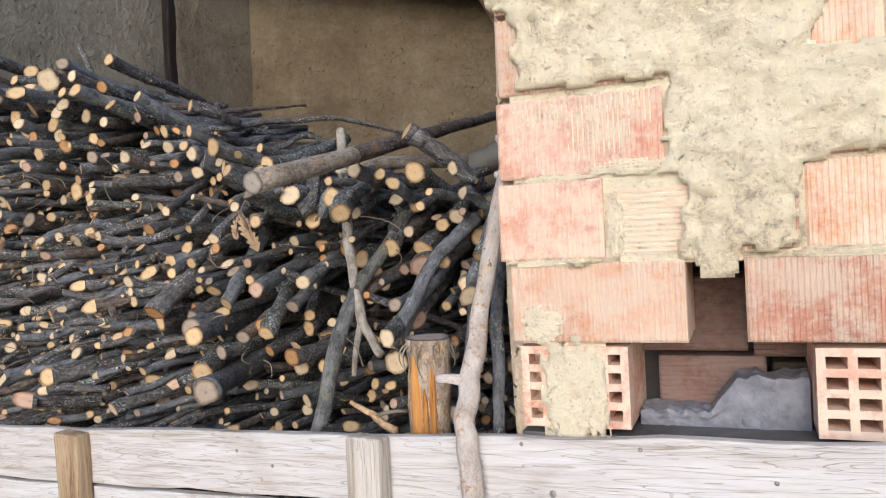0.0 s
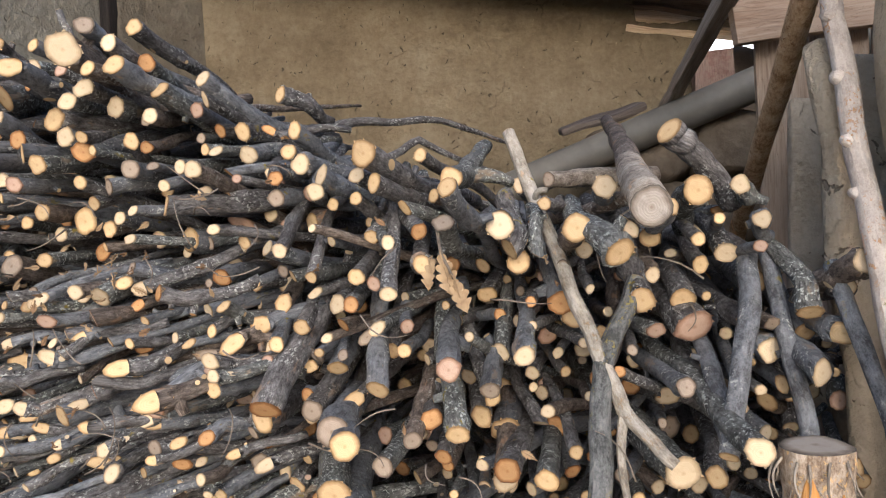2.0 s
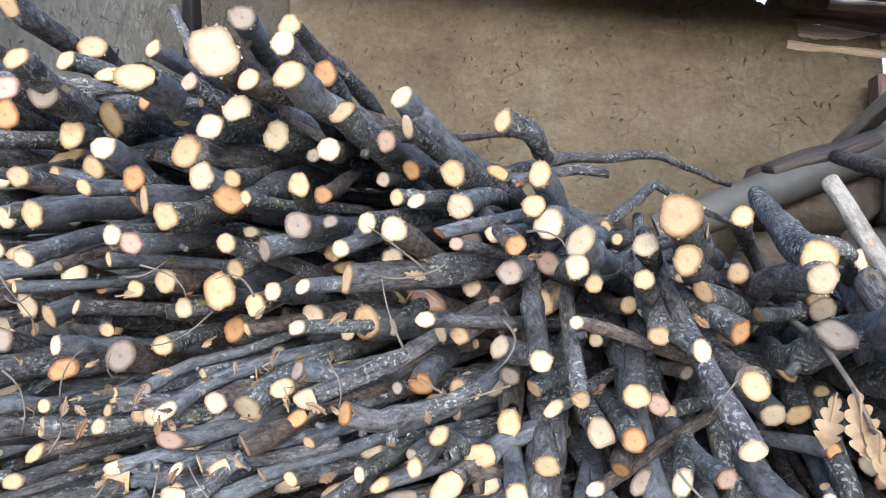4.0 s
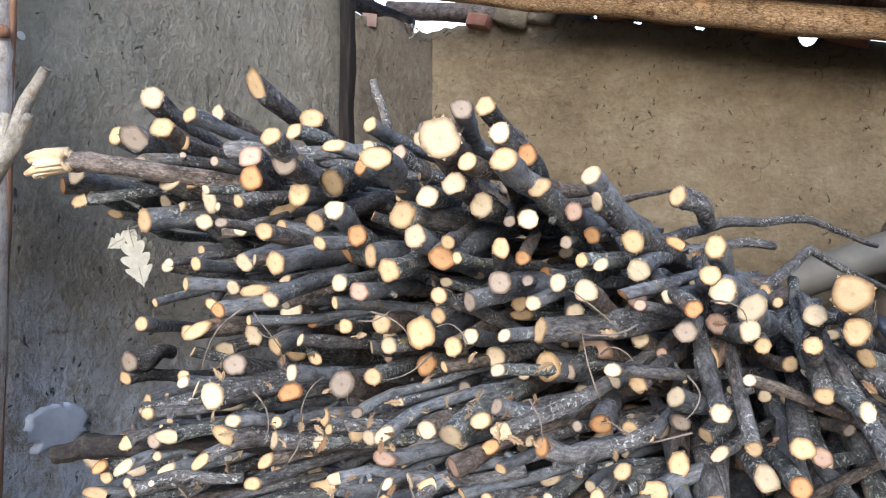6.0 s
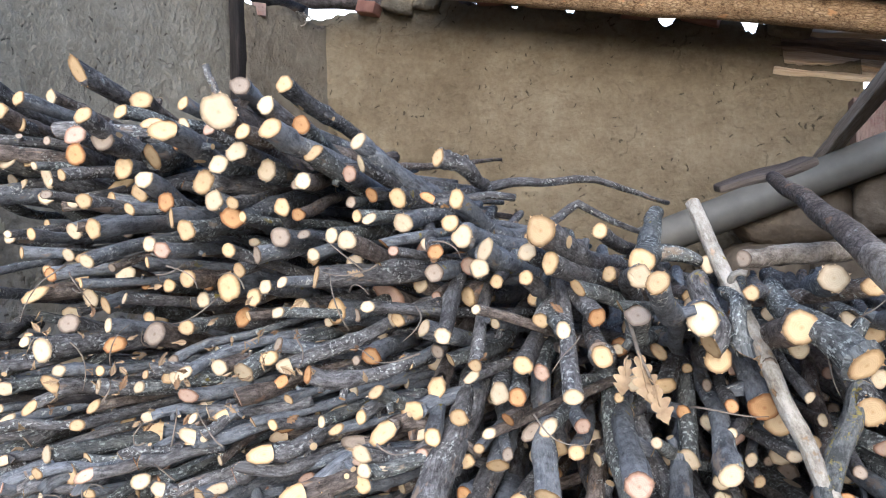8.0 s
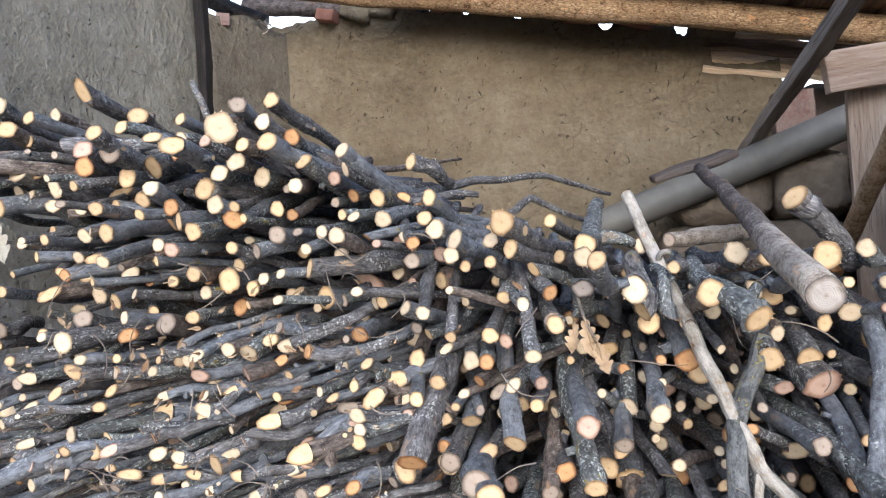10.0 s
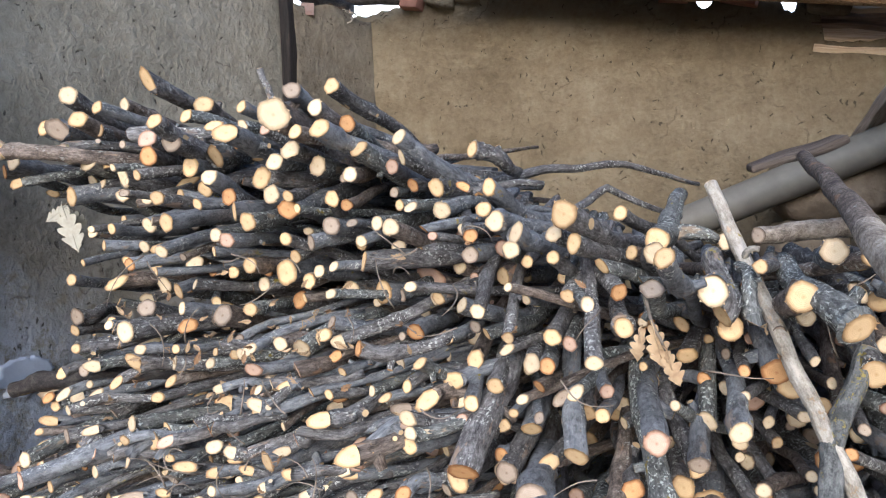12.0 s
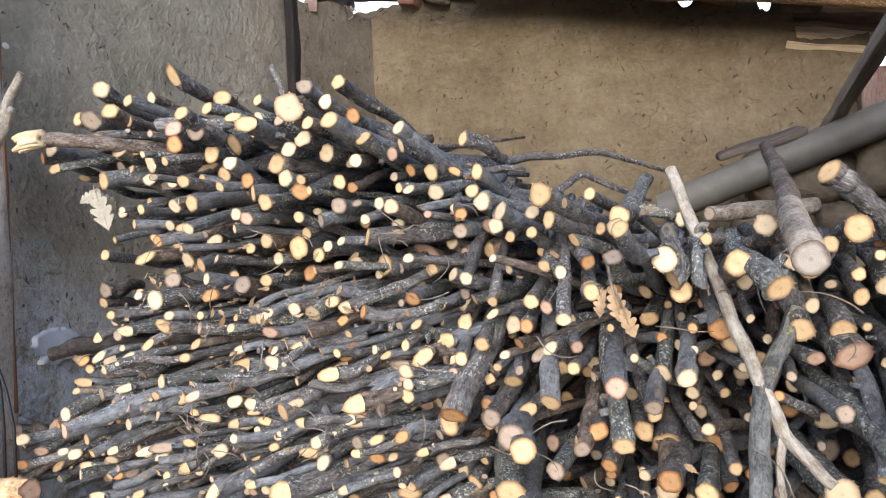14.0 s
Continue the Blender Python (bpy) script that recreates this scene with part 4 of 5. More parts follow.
log(-2.018, 1.691, 1.856, 0.0225, -14, 5)
log(-2.087, 1.583, 1.763, 0.0129, 1, 4)
log(-2.060, 1.575, 1.709, 0.0177, 7, 1)
log(-1.724, 1.549, 1.930, 0.0146, 1, 5)
log(-1.744, 1.736, 1.981, 0.0164, 5, -2)
log(-1.749, 1.521, 1.882, 0.0266, -14, 4)
log(-1.657, 1.518, 1.882, 0.0139, -4, 16)
log(-1.837, 1.496, 1.855, 0.0191, -7, 3)
log(-1.709, 1.530, 1.846, 0.0131, -3, 5)
log(-1.652, 1.521, 1.844, 0.0181, 9, 0)
log(-1.623, 1.611, 1.815, 0.0166, 5, -5)
log(-1.637, 1.600, 1.863, 0.0134, 0, 0)
log(-1.740, 1.557, 1.820, 0.0157, -5, 1)
log(-1.791, 1.580, 1.806, 0.0150, 1, 4)
log(-1.713, 1.610, 1.792, 0.0171, 7, -1)
log(-1.849, 1.618, 1.783, 0.0204, 19, 5)
log(-1.826, 1.615, 1.747, 0.0166, 12, -9)
log(-1.750, 1.556, 1.732, 0.0100, -11, 12)
log(-1.943, 1.691, 1.956, 0.0130, 14, 2)
log(-1.930, 1.615, 1.752, 0.0160, -11, -7)
log(-1.884, 1.570, 1.716, 0.0177, -1, 9)
log(-1.849, 1.563, 1.692, 0.0162, -6, 8)
log(-1.769, 1.586, 1.710, 0.0182, 3, 3)
log(-1.740, 1.572, 1.709, 0.0078, 11, 1)
log(-1.680, 1.601, 1.724, 0.0123, -7, -16)
log(-1.681, 1.655, 1.770, 0.0081, -14, 11)
log(-1.644, 1.592, 1.708, 0.0099, -10, 16)
log(-1.680, 1.592, 1.671, 0.0155, 0, 2)
log(-1.603, 1.719, 1.738, 0.0093, -10, -5)
log(-1.580, 1.667, 1.782, 0.0124, -4, 1)
log(-1.561, 1.719, 1.748, 0.0127, 2, 7)
log(-1.570, 1.669, 1.706, 0.0101, 17, 1)
log(-1.492, 1.671, 1.733, 0.0165, 9, 2)
log(-1.485, 1.675, 1.689, 0.0154, 2, 10)
log(-1.549, 1.579, 1.658, 0.0147, 10, -7)
log(-1.427, 1.708, 1.803, 0.0145, 14, 3)
log(-1.375, 1.635, 1.719, 0.0147, 16, -4)
log(-1.382, 1.619, 1.679, 0.0124, 3, 5)
log(-1.366, 1.629, 1.657, 0.0166, 16, 8)
log(-1.329, 1.632, 1.631, 0.0175, 8, 0)
log(-1.334, 1.609, 1.602, 0.0132, -10, 1)
log(-1.219, 1.535, 1.651, 0.0197, 13, 4)
log(-1.254, 1.602, 1.623, 0.0129, 1, 2)
log(-1.213, 1.563, 1.604, 0.0153, 20, -3)
log(-1.144, 1.625, 1.651, 0.0110, 20, -2)
log(-1.406, 1.605, 1.632, 0.0113, -14, 16)
log(-1.417, 1.632, 1.598, 0.0147, 5, -7)
log(-1.496, 1.785, 1.580, 0.0130, 10, -10)
log(-1.316, 1.649, 1.580, 0.0104, -5, 7)
log(-1.258, 1.602, 1.583, 0.0109, 8, -8)
log(-1.083, 1.539, 1.578, 0.0157, -3, -7)
log(-1.054, 1.370, 1.570, 0.0135, 5, -7)
log(-0.982, 1.743, 1.594, 0.0140, 4, 6)
log(-2.248, 1.655, 1.641, 0.0098, -14, 16)
log(-2.051, 1.547, 1.648, 0.0124, 5, 7)
log(-1.900, 1.562, 1.659, 0.0130, -5, 2)
log(-1.964, 1.603, 1.642, 0.0098, 19, 0)
log(-1.950, 1.593, 1.675, 0.0122, 6, 7)
log(-1.884, 1.611, 1.608, 0.0144, -12, 2)
log(-2.360, 1.602, 1.605, 0.0115, -13, 1)
log(-2.320, 1.680, 1.588, 0.0116, -7, -6)
log(-2.193, 1.709, 1.582, 0.0154, 5, -9)
log(-2.124, 1.674, 1.565, 0.0162, -3, 2)
log(-2.057, 1.651, 1.578, 0.0104, 16, -6)
log(-2.023, 1.567, 1.530, 0.0124, 9, -3)
log(-1.919, 1.652, 1.518, 0.0124, -6, -1)
log(-2.581, 1.812, 1.514, 0.0200, -10, -1)
log(-2.590, 1.812, 1.479, 0.0134, -8, -3)
log(-2.187, 1.643, 1.532, 0.0177, 0, -7)
log(-2.178, 1.569, 1.487, 0.0211, 9, -9)
log(-1.951, 1.602, 1.510, 0.0196, -1, -6)
log(-2.463, 1.738, 1.446, 0.0109, 1, -5)
log(-2.449, 1.728, 1.427, 0.0109, -6, -6)
log(-2.069, 1.591, 1.417, 0.0128, 14, -7)
log(-2.141, 1.553, 1.425, 0.0155, 12, 1)
log(-2.566, 1.687, 1.342, 0.0112, -8, 3)
log(-2.531, 1.690, 1.331, 0.0143, -6, -17)
log(-2.47, 1.64, 1.315, 0.0110, 9, 2)
log(-1.843, 1.680, 1.590, 0.0245, -1, 1)
log(-1.729, 1.597, 1.643, 0.0135, 11, 1)
log(-1.800, 1.650, 1.620, 0.0119, 3, 3)
log(-1.681, 1.716, 1.640, 0.0119, 7, 1)
log(-1.585, 1.684, 1.625, 0.0125, -4, 1)
log(-1.744, 1.646, 1.588, 0.0116, -4, -4)
log(-1.782, 1.666, 1.569, 0.0143, 8, 11)
log(-1.634, 1.704, 1.538, 0.0221, 16, 0)
log(-1.602, 1.723, 1.529, 0.0117, 4, 5)
log(-1.486, 1.633, 1.523, 0.0118, 13, -4)
log(-1.374, 1.528, 1.501, 0.0116, 8, 16)
log(-1.430, 1.670, 1.465, 0.0108, 3, -1)
log(-1.636, 1.759, 1.466, 0.0132, -3, -1)
log(-1.541, 1.644, 1.461, 0.0153, -16, -6)
log(-1.508, 1.717, 1.442, 0.0125, 10, -5)
log(-1.785, 1.558, 1.454, 0.0124, -14, 1)
log(-1.760, 1.592, 1.441, 0.0182, 5, 2)
log(-1.708, 1.631, 1.420, 0.0103, 16, -1)
log(-1.737, 1.538, 1.406, 0.0143, -10, -4)
log(-1.318, 1.641, 1.399, 0.0146, -1, -3)
log(-1.279, 1.597, 1.399, 0.0130, 6, 0)
log(-1.273, 1.621, 1.446, 0.0142, 16, 4)
log(-1.433, 1.669, 1.405, 0.0131, 2, -2)
log(-1.335, 1.564, 1.453, 0.0099, 2, 7)
log(-1.699, 1.582, 1.353, 0.0089, -2, 4)
log(-1.556, 1.617, 1.318, 0.0121, 7, 4)
log(-1.617, 1.519, 1.244, 0.0160, -6, 0)
log(-1.201, 1.582, 1.502, 0.0107, -3, 7)
log(-1.213, 1.652, 1.468, 0.0082, 0, -2)
log(-1.173, 1.458, 1.422, 0.0124, -6, 16)
log(-1.147, 1.591, 1.461, 0.0137, -2, 2)
log(-1.249, 1.642, 1.432, 0.0113, 18, -1)
log(-1.086, 1.492, 1.526, 0.0152, 0, 11)
log(-1.003, 1.538, 1.518, 0.0203, 16, 5)
log(-0.994, 1.566, 1.479, 0.0180, 5, 16)
log(-0.984, 1.602, 1.454, 0.0175, 10, -9)
log(-0.948, 1.590, 1.465, 0.0116, 4, 14)
log(-0.921, 1.662, 1.377, 0.0195, -7, 14)
log(-0.899, 1.679, 1.353, 0.0198, 7, -4)
log(-0.883, 1.524, 1.503, 0.0201, -10, 6)
log(-0.875, 1.623, 1.467, 0.0119, 14, 0)
log(-1.031, 1.663, 1.298, 0.0135, 3, 8)
log(-0.979, 1.532, 1.307, 0.0150, 5, 11)
log(-1.233, 1.684, 1.305, 0.0129, 6, -3)
log(-1.196, 1.622, 1.312, 0.0112, 7, -4)
log(-1.181, 1.596, 1.357, 0.0109, -3, -1)
log(-1.098, 1.510, 1.294, 0.0177, 2, 6)
log(-1.377, 1.639, 1.289, 0.0107, -3, 1)
log(-1.325, 1.636, 1.285, 0.0169, 6, -7)
log(-1.526, 1.557, 1.267, 0.0148, 13, 1)
log(-1.234, 1.569, 1.256, 0.0170, -15, 3)
log(-1.296, 1.629, 1.226, 0.0127, 16, -4)
log(-1.362, 1.591, 1.219, 0.0178, 23, 1)
log(-1.824, 1.550, 1.232, 0.0187, 2, 6)
log(-1.880, 1.612, 1.317, 0.0170, 2, -7)
log(-2.129, 1.582, 1.255, 0.0185, -16, 1)
log(-2.420, 1.515, 1.223, 0.0145, -9, 12)
log(-2.704, 1.607, 1.149, 0.0200, 23, 9)
log(-2.335, 1.435, 1.203, 0.0164, 1, 9)
log(-2.176, 1.574, 1.292, 0.0147, 23, 4)
log(-1.988, 1.590, 1.279, 0.0125, 2, -5)
log(-1.774, 1.653, 1.221, 0.0169, 2, 8)
log(-1.660, 1.645, 1.317, 0.0126, 11, -1)
log(-1.415, 1.582, 1.339, 0.0113, -7, 1)
log(-1.383, 1.623, 1.362, 0.0136, -3, 0)
log(-1.043, 1.582, 1.245, 0.0148, 14, 5)
log(-0.836, 1.553, 1.565, 0.0164, 7, -2)
count[0] += 1
log(-0.693, 1.579, 1.549, 0.0207, 10, -7)
log(-0.619, 1.632, 1.555, 0.0138, 22, 1)
log(-0.592, 1.618, 1.497, 0.0137, 41, -2)
log(-0.738, 1.555, 1.526, 0.0128, 5, -2)
log(-0.793, 1.689, 1.498, 0.0142, 10, -3)
log(-0.759, 1.727, 1.480, 0.0157, -9, -10)
log(-0.824, 1.457, 1.462, 0.0209, -10, 11)
log(-0.786, 1.628, 1.378, 0.0185, -6, 2)
log(-0.719, 1.659, 1.372, 0.0200, 14, 6)
log(-0.762, 1.682, 1.415, 0.0121, 1, 2)
log(-0.638, 1.692, 1.445, 0.0175, 4, -1)
log(-0.680, 1.700, 1.427, 0.0134, 14, 3)
log(-0.634, 1.581, 1.341, 0.0143, 3, -1)
log(-0.707, 1.630, 1.329, 0.0275, -9, -4)
log(-0.594, 1.723, 1.393, 0.0201, 10, -2)
log(-0.541, 1.580, 1.349, 0.0174, 8, 16)
log(-0.481, 1.507, 1.425, 0.0175, -1, 9)
log(-0.493, 1.570, 1.385, 0.0136, 15, -2)
log(-0.531, 1.656, 1.309, 0.0195, 21, 3)
log(-0.502, 1.561, 1.317, 0.0164, 14, 6)
log(-0.549, 1.512, 1.268, 0.0167, 5, 2)
log(-0.766, 1.652, 1.323, 0.0119, -7, -2)
log(-0.737, 1.529, 1.250, 0.0137, -6, -2)
log(-0.687, 1.546, 1.215, 0.0150, 9, 4)
log(-0.692, 1.435, 1.185, 0.0138, 19, 16)
log(-0.673, 1.351, 1.200, 0.0160, 7, 5)
log(-1.268, 1.480, 1.184, 0.0214, 1, -3)
log(-1.151, 1.599, 1.195, 0.0168, 3, -7)
log(-1.095, 1.537, 1.184, 0.0179, -12, 1)
log(-1.175, 1.552, 1.172, 0.0145, 10, 1)
log(-1.081, 1.710, 1.173, 0.0170, 0, -2)
log(-1.043, 1.747, 1.139, 0.0241, 14, -4)
log(-1.053, 1.673, 1.213, 0.0134, -2, 8)
log(-1.439, 1.556, 1.211, 0.0216, 22, 1)
log(-1.029, 1.584, 1.095, 0.0187, 11, 1)
log(-0.960, 1.580, 1.095, 0.0176, 20, -2)
log(-1.136, 1.607, 1.128, 0.0141, 7, 2)
log(-0.910, 1.579, 1.141, 0.0106, 4, 6)
log(-1.378, 1.618, 1.240, 0.0126, 8, -2)
log(-1.379, 1.629, 1.207, 0.0148, -1, -3)
log(-1.297, 1.506, 1.202, 0.0231, -3, 2)
log(-1.272, 1.518, 1.039, 0.0287, -4, -1)
log(-1.324, 1.571, 1.076, 0.0257, -5, -7)
log(-1.018, 1.528, 1.127, 0.0194, 13, -5)
log(-0.749, 1.545, 1.115, 0.0244, -9, -4)
log(-1.815, 1.524, 1.064, 0.0233, 8, 1)
log(-1.407, 1.502, 1.241, 0.0238, 26, 3)
log(-1.599, 1.533, 0.980, 0.0176, -14, 0)
log(-1.905, 1.532, 0.991, 0.0210, 17, -4)
log(-2.003, 1.527, 1.053, 0.0199, 2, 0)
log(-1.606, 1.497, 1.263, 0.0170, 11, 4)
log(-1.220, 1.522, 1.138, 0.0165, 10, -2)


def fill_pile():
    """Thinner branches between the rows, then the buried lower rows down to the earth."""
    rnd = random.Random(77)
    taken = list(ENDS)
    singles = 300 - len(ENDS)
    tries = 0
    for k in range(30):
        x, z = rnd.uniform(-2.35, -1.58), rnd.uniform(1.05, 1.42)
        if x < pile_left(z):
            continue
        singles -= 1
        log(x, 1.53 + rnd.uniform(0, 0.05), z, rnd.uniform(0.008, 0.013), rnd.uniform(25, 60), rnd.gauss(4, 5), rnd.uniform(0.2, 0.35), rnd.choice((1, 1, 0)), rnd.choice((0, 1, 1, 0)))
    taken = list(ENDS)
    while tries < 9000:
        tries += 1
        x, z = rnd.uniform(-2.7, -0.45), rnd.uniform(0.86, 2.0)
        if z > pile_top(x) - 0.03 or x < pile_left(z):
            continue
        r = rnd.choice((0.009, 0.010, 0.012, 0.013, 0.014, 0.016, 0.018))
        if any((x - a) ** 2 + (z - b) ** 2 < (1.0 * (r + c) + 0.010) ** 2 for a, b, c in taken):
            continue
        taken.append((x, z, r))
        y = 1.57 + rnd.uniform(0.0, 0.26)
        yaw, pitch = rnd.gauss(16 if x < -1.3 else 4, 17), rnd.gauss(0, 8)
        if x < -1.45 and z < 1.42 and not (singles > 0 and z > 1.05 and r > 0.009):
            yaw, pitch = rnd.gauss(36, 13), rnd.gauss(7, 6)
        if singles > 0 and z > 1.05 and r > 0.009:
            singles -= 1
            log(x, y, z, r, yaw, pitch, 0.0, rnd.choice((0, 0, 1, 1, 1, 2, 3)) if z < 1.5 else None)
        else:
            heap_log(x, y, z, r, yaw, pitch, rnd.uniform(0.7, 1.3), 5000 + tries)
    # short offcuts with pale ends lying aslant in the lower half
    for k in range(420):
        x, z = rnd.uniform(-2.62, -1.48), rnd.uniform(0.98, 1.46)
        if x < pile_left(z) - 0.03:
            continue
        r = rnd.uniform(0.0095, 0.0165)
        if any((x - a) ** 2 + (z - b) ** 2 < (0.75 * (r + c) + 0.002) ** 2 for a, b, c in taken):
            continue
        taken.append((x, z, r))
        heap_log(x, 1.52 + rnd.uniform(0, 0.14), z, r, rnd.gauss(34, 15), rnd.gauss(5, 7), rnd.uniform(0.15, 0.36), 12000 + k, 10, 8)
    # a second, deeper rank that fills the dark between the first
    for k in range(420):
        x = rnd.uniform(-2.4, -0.45)
        z = rnd.uniform(0.8, pile_top(x) - 0.05)
        heap_log(x, rnd.uniform(1.78, 2.3), z, rnd.uniform(0.010, 0.022), rnd.gauss(4, 14), rnd.gauss(0, 5), rnd.uniform(0.7, 1.1), 20000 + k, 8, 5)
    z = 0.03
    while z < 0.86:
        x = -2.66 + rnd.uniform(0, 0.04)
        while x < -0.47:
            r = rnd.uniform(0.020, 0.032)
            heap_log(x + r, 1.56 + rnd.uniform(-0.06, 0.08), z, r, rnd.gauss(0, 4), 0, rnd.uniform(1.0, 1.3), 30000 + int(x * 500) + int(z * 7000), 8, 3)
            x += 2.1 * r
        z += 0.05
    me = mesh_of("branch_heap", HEAP["v"], HEAP["f"], BARKS + CUTS, True, HEAP["m"], {"UVMap": HEAP["u"], "share": HEAP["s"]})
    thing("branch_heap", "countless thin grey branches filling the firewood stack", "firewood", kind="stuff", data=me)


fill_pile()


# ---- single long pieces ----
def pole(name, label, category, points, radii, mat, cut=0, seed=1.0, steps=8, sides=16, wob=0.006, rough=0.14, group=""):
    """A long round piece through the given points, with a sawn face at its first end."""
    pts = []
    for i, (a, b) in enumerate(zip(points, points[1:])):
        seg = bent(a, b, 0.0, steps, seed + i, 0.0)
        pts += seg if i == 0 else seg[1:]
    pts = [p + noise.noise_vector(Vector((seed, i * 0.35, 2))) * wob * (i > 1) for i, p in enumerate(pts)]
    n = len(pts) - 1
    rr = []
    for i in range(n + 1):
        f = i / n * (len(radii) - 1)
        k = min(int(f), len(radii) - 2)
        rr.append((radii[k] + (radii[k + 1] - radii[k]) * (f - k)) * (1 + 0.06 * noise.noise(Vector((i * 0.6, seed, 7)))))
    v, f, uv = tube(pts, rr, sides, rough, seed, True)
    ob = thing(name, label, category, group, data=mesh_of(name, v, f, mat, True, None, {"UVMap": uv}))
    cv, cf, cuv, csh = cap_of(pts, rr[0], sides, 0, seed, rough)
    part("cut_face", mesh_of("cut_face", cv, cf, CUTS[cut], False, None, {"UVMap": cuv, "share": csh}), None, ob)
    return ob, pts


def twig_on(ob, p, q, r0, r1, mat, seed=3.0, name="side_shoot"):
    limb(name, bent(p, q, 0.01, 6, seed, 0.004), [r0 + (r1 - r0) * i / 6 for i in range(7)], mat, ob, sides=9, seed=seed)


def long_pieces():
    ob, p = pole("leaning_pole", "brown-barked pole with a peeled pale end lying over the pile", "pole", ((-0.805, 1.115, 1.512), (-0.795, 1.8, 1.66), (-0.785, 2.55, 1.82)), (0.0215, 0.019, 0.017), BARKS[2], 5, 5.0)
    limb("peeled_length", p[:6], [(0.0215 - 0.00028 * i) * (1 + 0.06 * noise.noise(Vector((i * 0.6, 5.0, 7)))) * (1.012 if i < 5 else 0.95) for i in range(6)], SCRAPED, ob, "pale length peeled of its bark", 16, 0.14, 5.0)
    ob, p = pole("forked_stick", "pale grey forked stick leaning across the stacked ends", "stick", ((-1.003, 1.80, 1.70), (-0.90, 1.62, 1.40), (-0.83, 1.54, 1.215), (-0.765, 1.50, 1.14)), (0.0125, 0.013, 0.012, 0.010), GREY_STICK, 1, 2.0)
    twig_on(ob, (-0.83, 1.54, 1.215), (-0.835, 1.50, 1.09), 0.009, 0.006, GREY_STICK)
    twig_on(ob, (-0.955, 1.71, 1.56), (-0.93, 1.69, 1.575), 0.006, 0.005, GREY_STICK)
    ob, p = pole("pale_pole", "pale smooth-barked pole standing beside the brick pier", "pole", ((-0.445, 1.68, 2.35), (-0.468, 1.615, 1.80), (-0.466, 1.552, 1.547), (-0.481, 1.41, 1.30), (-0.487, 1.335, 1.16), (-0.482, 1.268, 1.06), (-0.470, 1.250, 0.99), (-0.462, 1.250, 0.80)), (0.016, 0.017, 0.019, 0.020, 0.020), POLE_PINK, 1, 6.0, 7)
    twig_on(ob, (-0.487, 1.31, 1.12), (-0.550, 1.31, 1.128), 0.012, 0.008, POLE_PINK, 4.0)
    for z, y in ((1.80, 1.615), (1.60, 1.565), (1.52, 1.545), (1.70, 1.59)):
        limb("knot", [(-0.468, y, z), (-0.480, y - 0.008, z + 0.004), (-0.488, y - 0.012, z + 0.006)], [0.014, 0.011, 0.006], POLE_PINK, ob, sides=10, rough=0.3, seed=z)
    ob, p = pole("sawn_post", "stout sawn post with split orange side and greyed top", "post", ((-0.598, 1.385, 1.197), (-0.605, 1.392, 1.0), (-0.61, 1.40, 0.0)), (0.044, 0.042, 0.044), POST_BARK, 5, 9.0, 10, 20, 0.003, 0.12)
    for k, (a0, a1, z0, z1) in enumerate(((-128, -92, 1.168, 0.88), (-90, -74, 1.10, 0.86), (-70, -52, 1.145, 0.95))):
        verts, faces = [], []
        for i in range(25):
            f = i / 24
            z = z0 + (z1 - z0) * f
            wide = min(1.0, 6 * f + 0.25, 5 * (1 - f) + 0.2)
            for j in range(9):
                a = radians((a0 + a1) / 2 + (a1 - a0) / 2 * (j / 4 - 1) * wide * (1 + 0.3 * noise.noise(Vector((f * 9, j > 4, k)))))
                rr = 0.0472 - 0.003 * (j in (0, 8)) + 0.0022 * noise.noise(Vector((j * 1.1, f * 3, k + 4)))
                verts.append((-0.602 + rr * math.cos(a), 1.391 + rr * math.sin(a), z))
        for i in range(24):
            for j in range(8):
                n = i * 9 + j
                faces.append((n, n + 9, n + 10, n + 1))
        part("split_face", mesh_of("split_face", verts, faces, SPLIT), None, ob, "bare orange split wood")
    for k in range(22):
        a = 6.283 * k / 22
        c, s_ = math.cos(a), math.sin(a)
        rnd = random.Random(k)
        twig_on(ob, (-0.60 + 0.043 * c, 1.387 + 0.043 * s_, 1.187), (-0.60 + (0.045 + 0.014 * rnd.random()) * c, 1.387 + (0.045 + 0.012 * rnd.random()) * s_, 1.17 - 0.05 * rnd.random()), 0.0022, 0.0007, GREY_WOOD, k + 0.5, "fibre")
    pole("lichened_branch", "grey branch with yellow lichen standing before the stack", "branch", ((-0.79, 1.66, 1.41), (-0.86, 1.57, 1.28), (-0.87, 1.48, 1.15), (-0.895, 1.42, 0.95), (-0.9, 1.38, 0.3)), (0.015, 0.017, 0.018, 0.018), LICHENED, 1, 12.0)
    ob, p = pole("split_branch", "reddish split branch lying behind the fence", "branch", ((-0.847, 1.5, 1.031), (-0.771, 1.47, 1.008), (-0.709, 1.44, 0.986)), (0.005, 0.008, 0.009), RAFTER_BARK, 3, 63.0)
    twig_on(ob, p[8], p[8] + Vector((0.075, 0.01, 0.012)), 0.006, 0.003, TWIG, 8.0)
    pole("upturned_log", "short dark log tipped up with a pale oval cut", "log", ((-0.725, 1.62, 1.652), (-0.698, 1.645, 1.63), (-0.655, 1.69, 1.59), (-0.61, 1.76, 1.53)), (0.0235, 0.021, 0.020, 0.019), BARKS[0], 0, 61.0)
    ob, p = pole("bark_slab", "reddish torn log end lying low by the grey wall", "log", ((-2.535, 1.50, 1.04), (-2.62, 1.50, 1.03), (-2.76, 1.52, 1.01)), (0.030, 0.033, 0.032), RAFTER_BARK, 3, 62.0, rough=0.3)
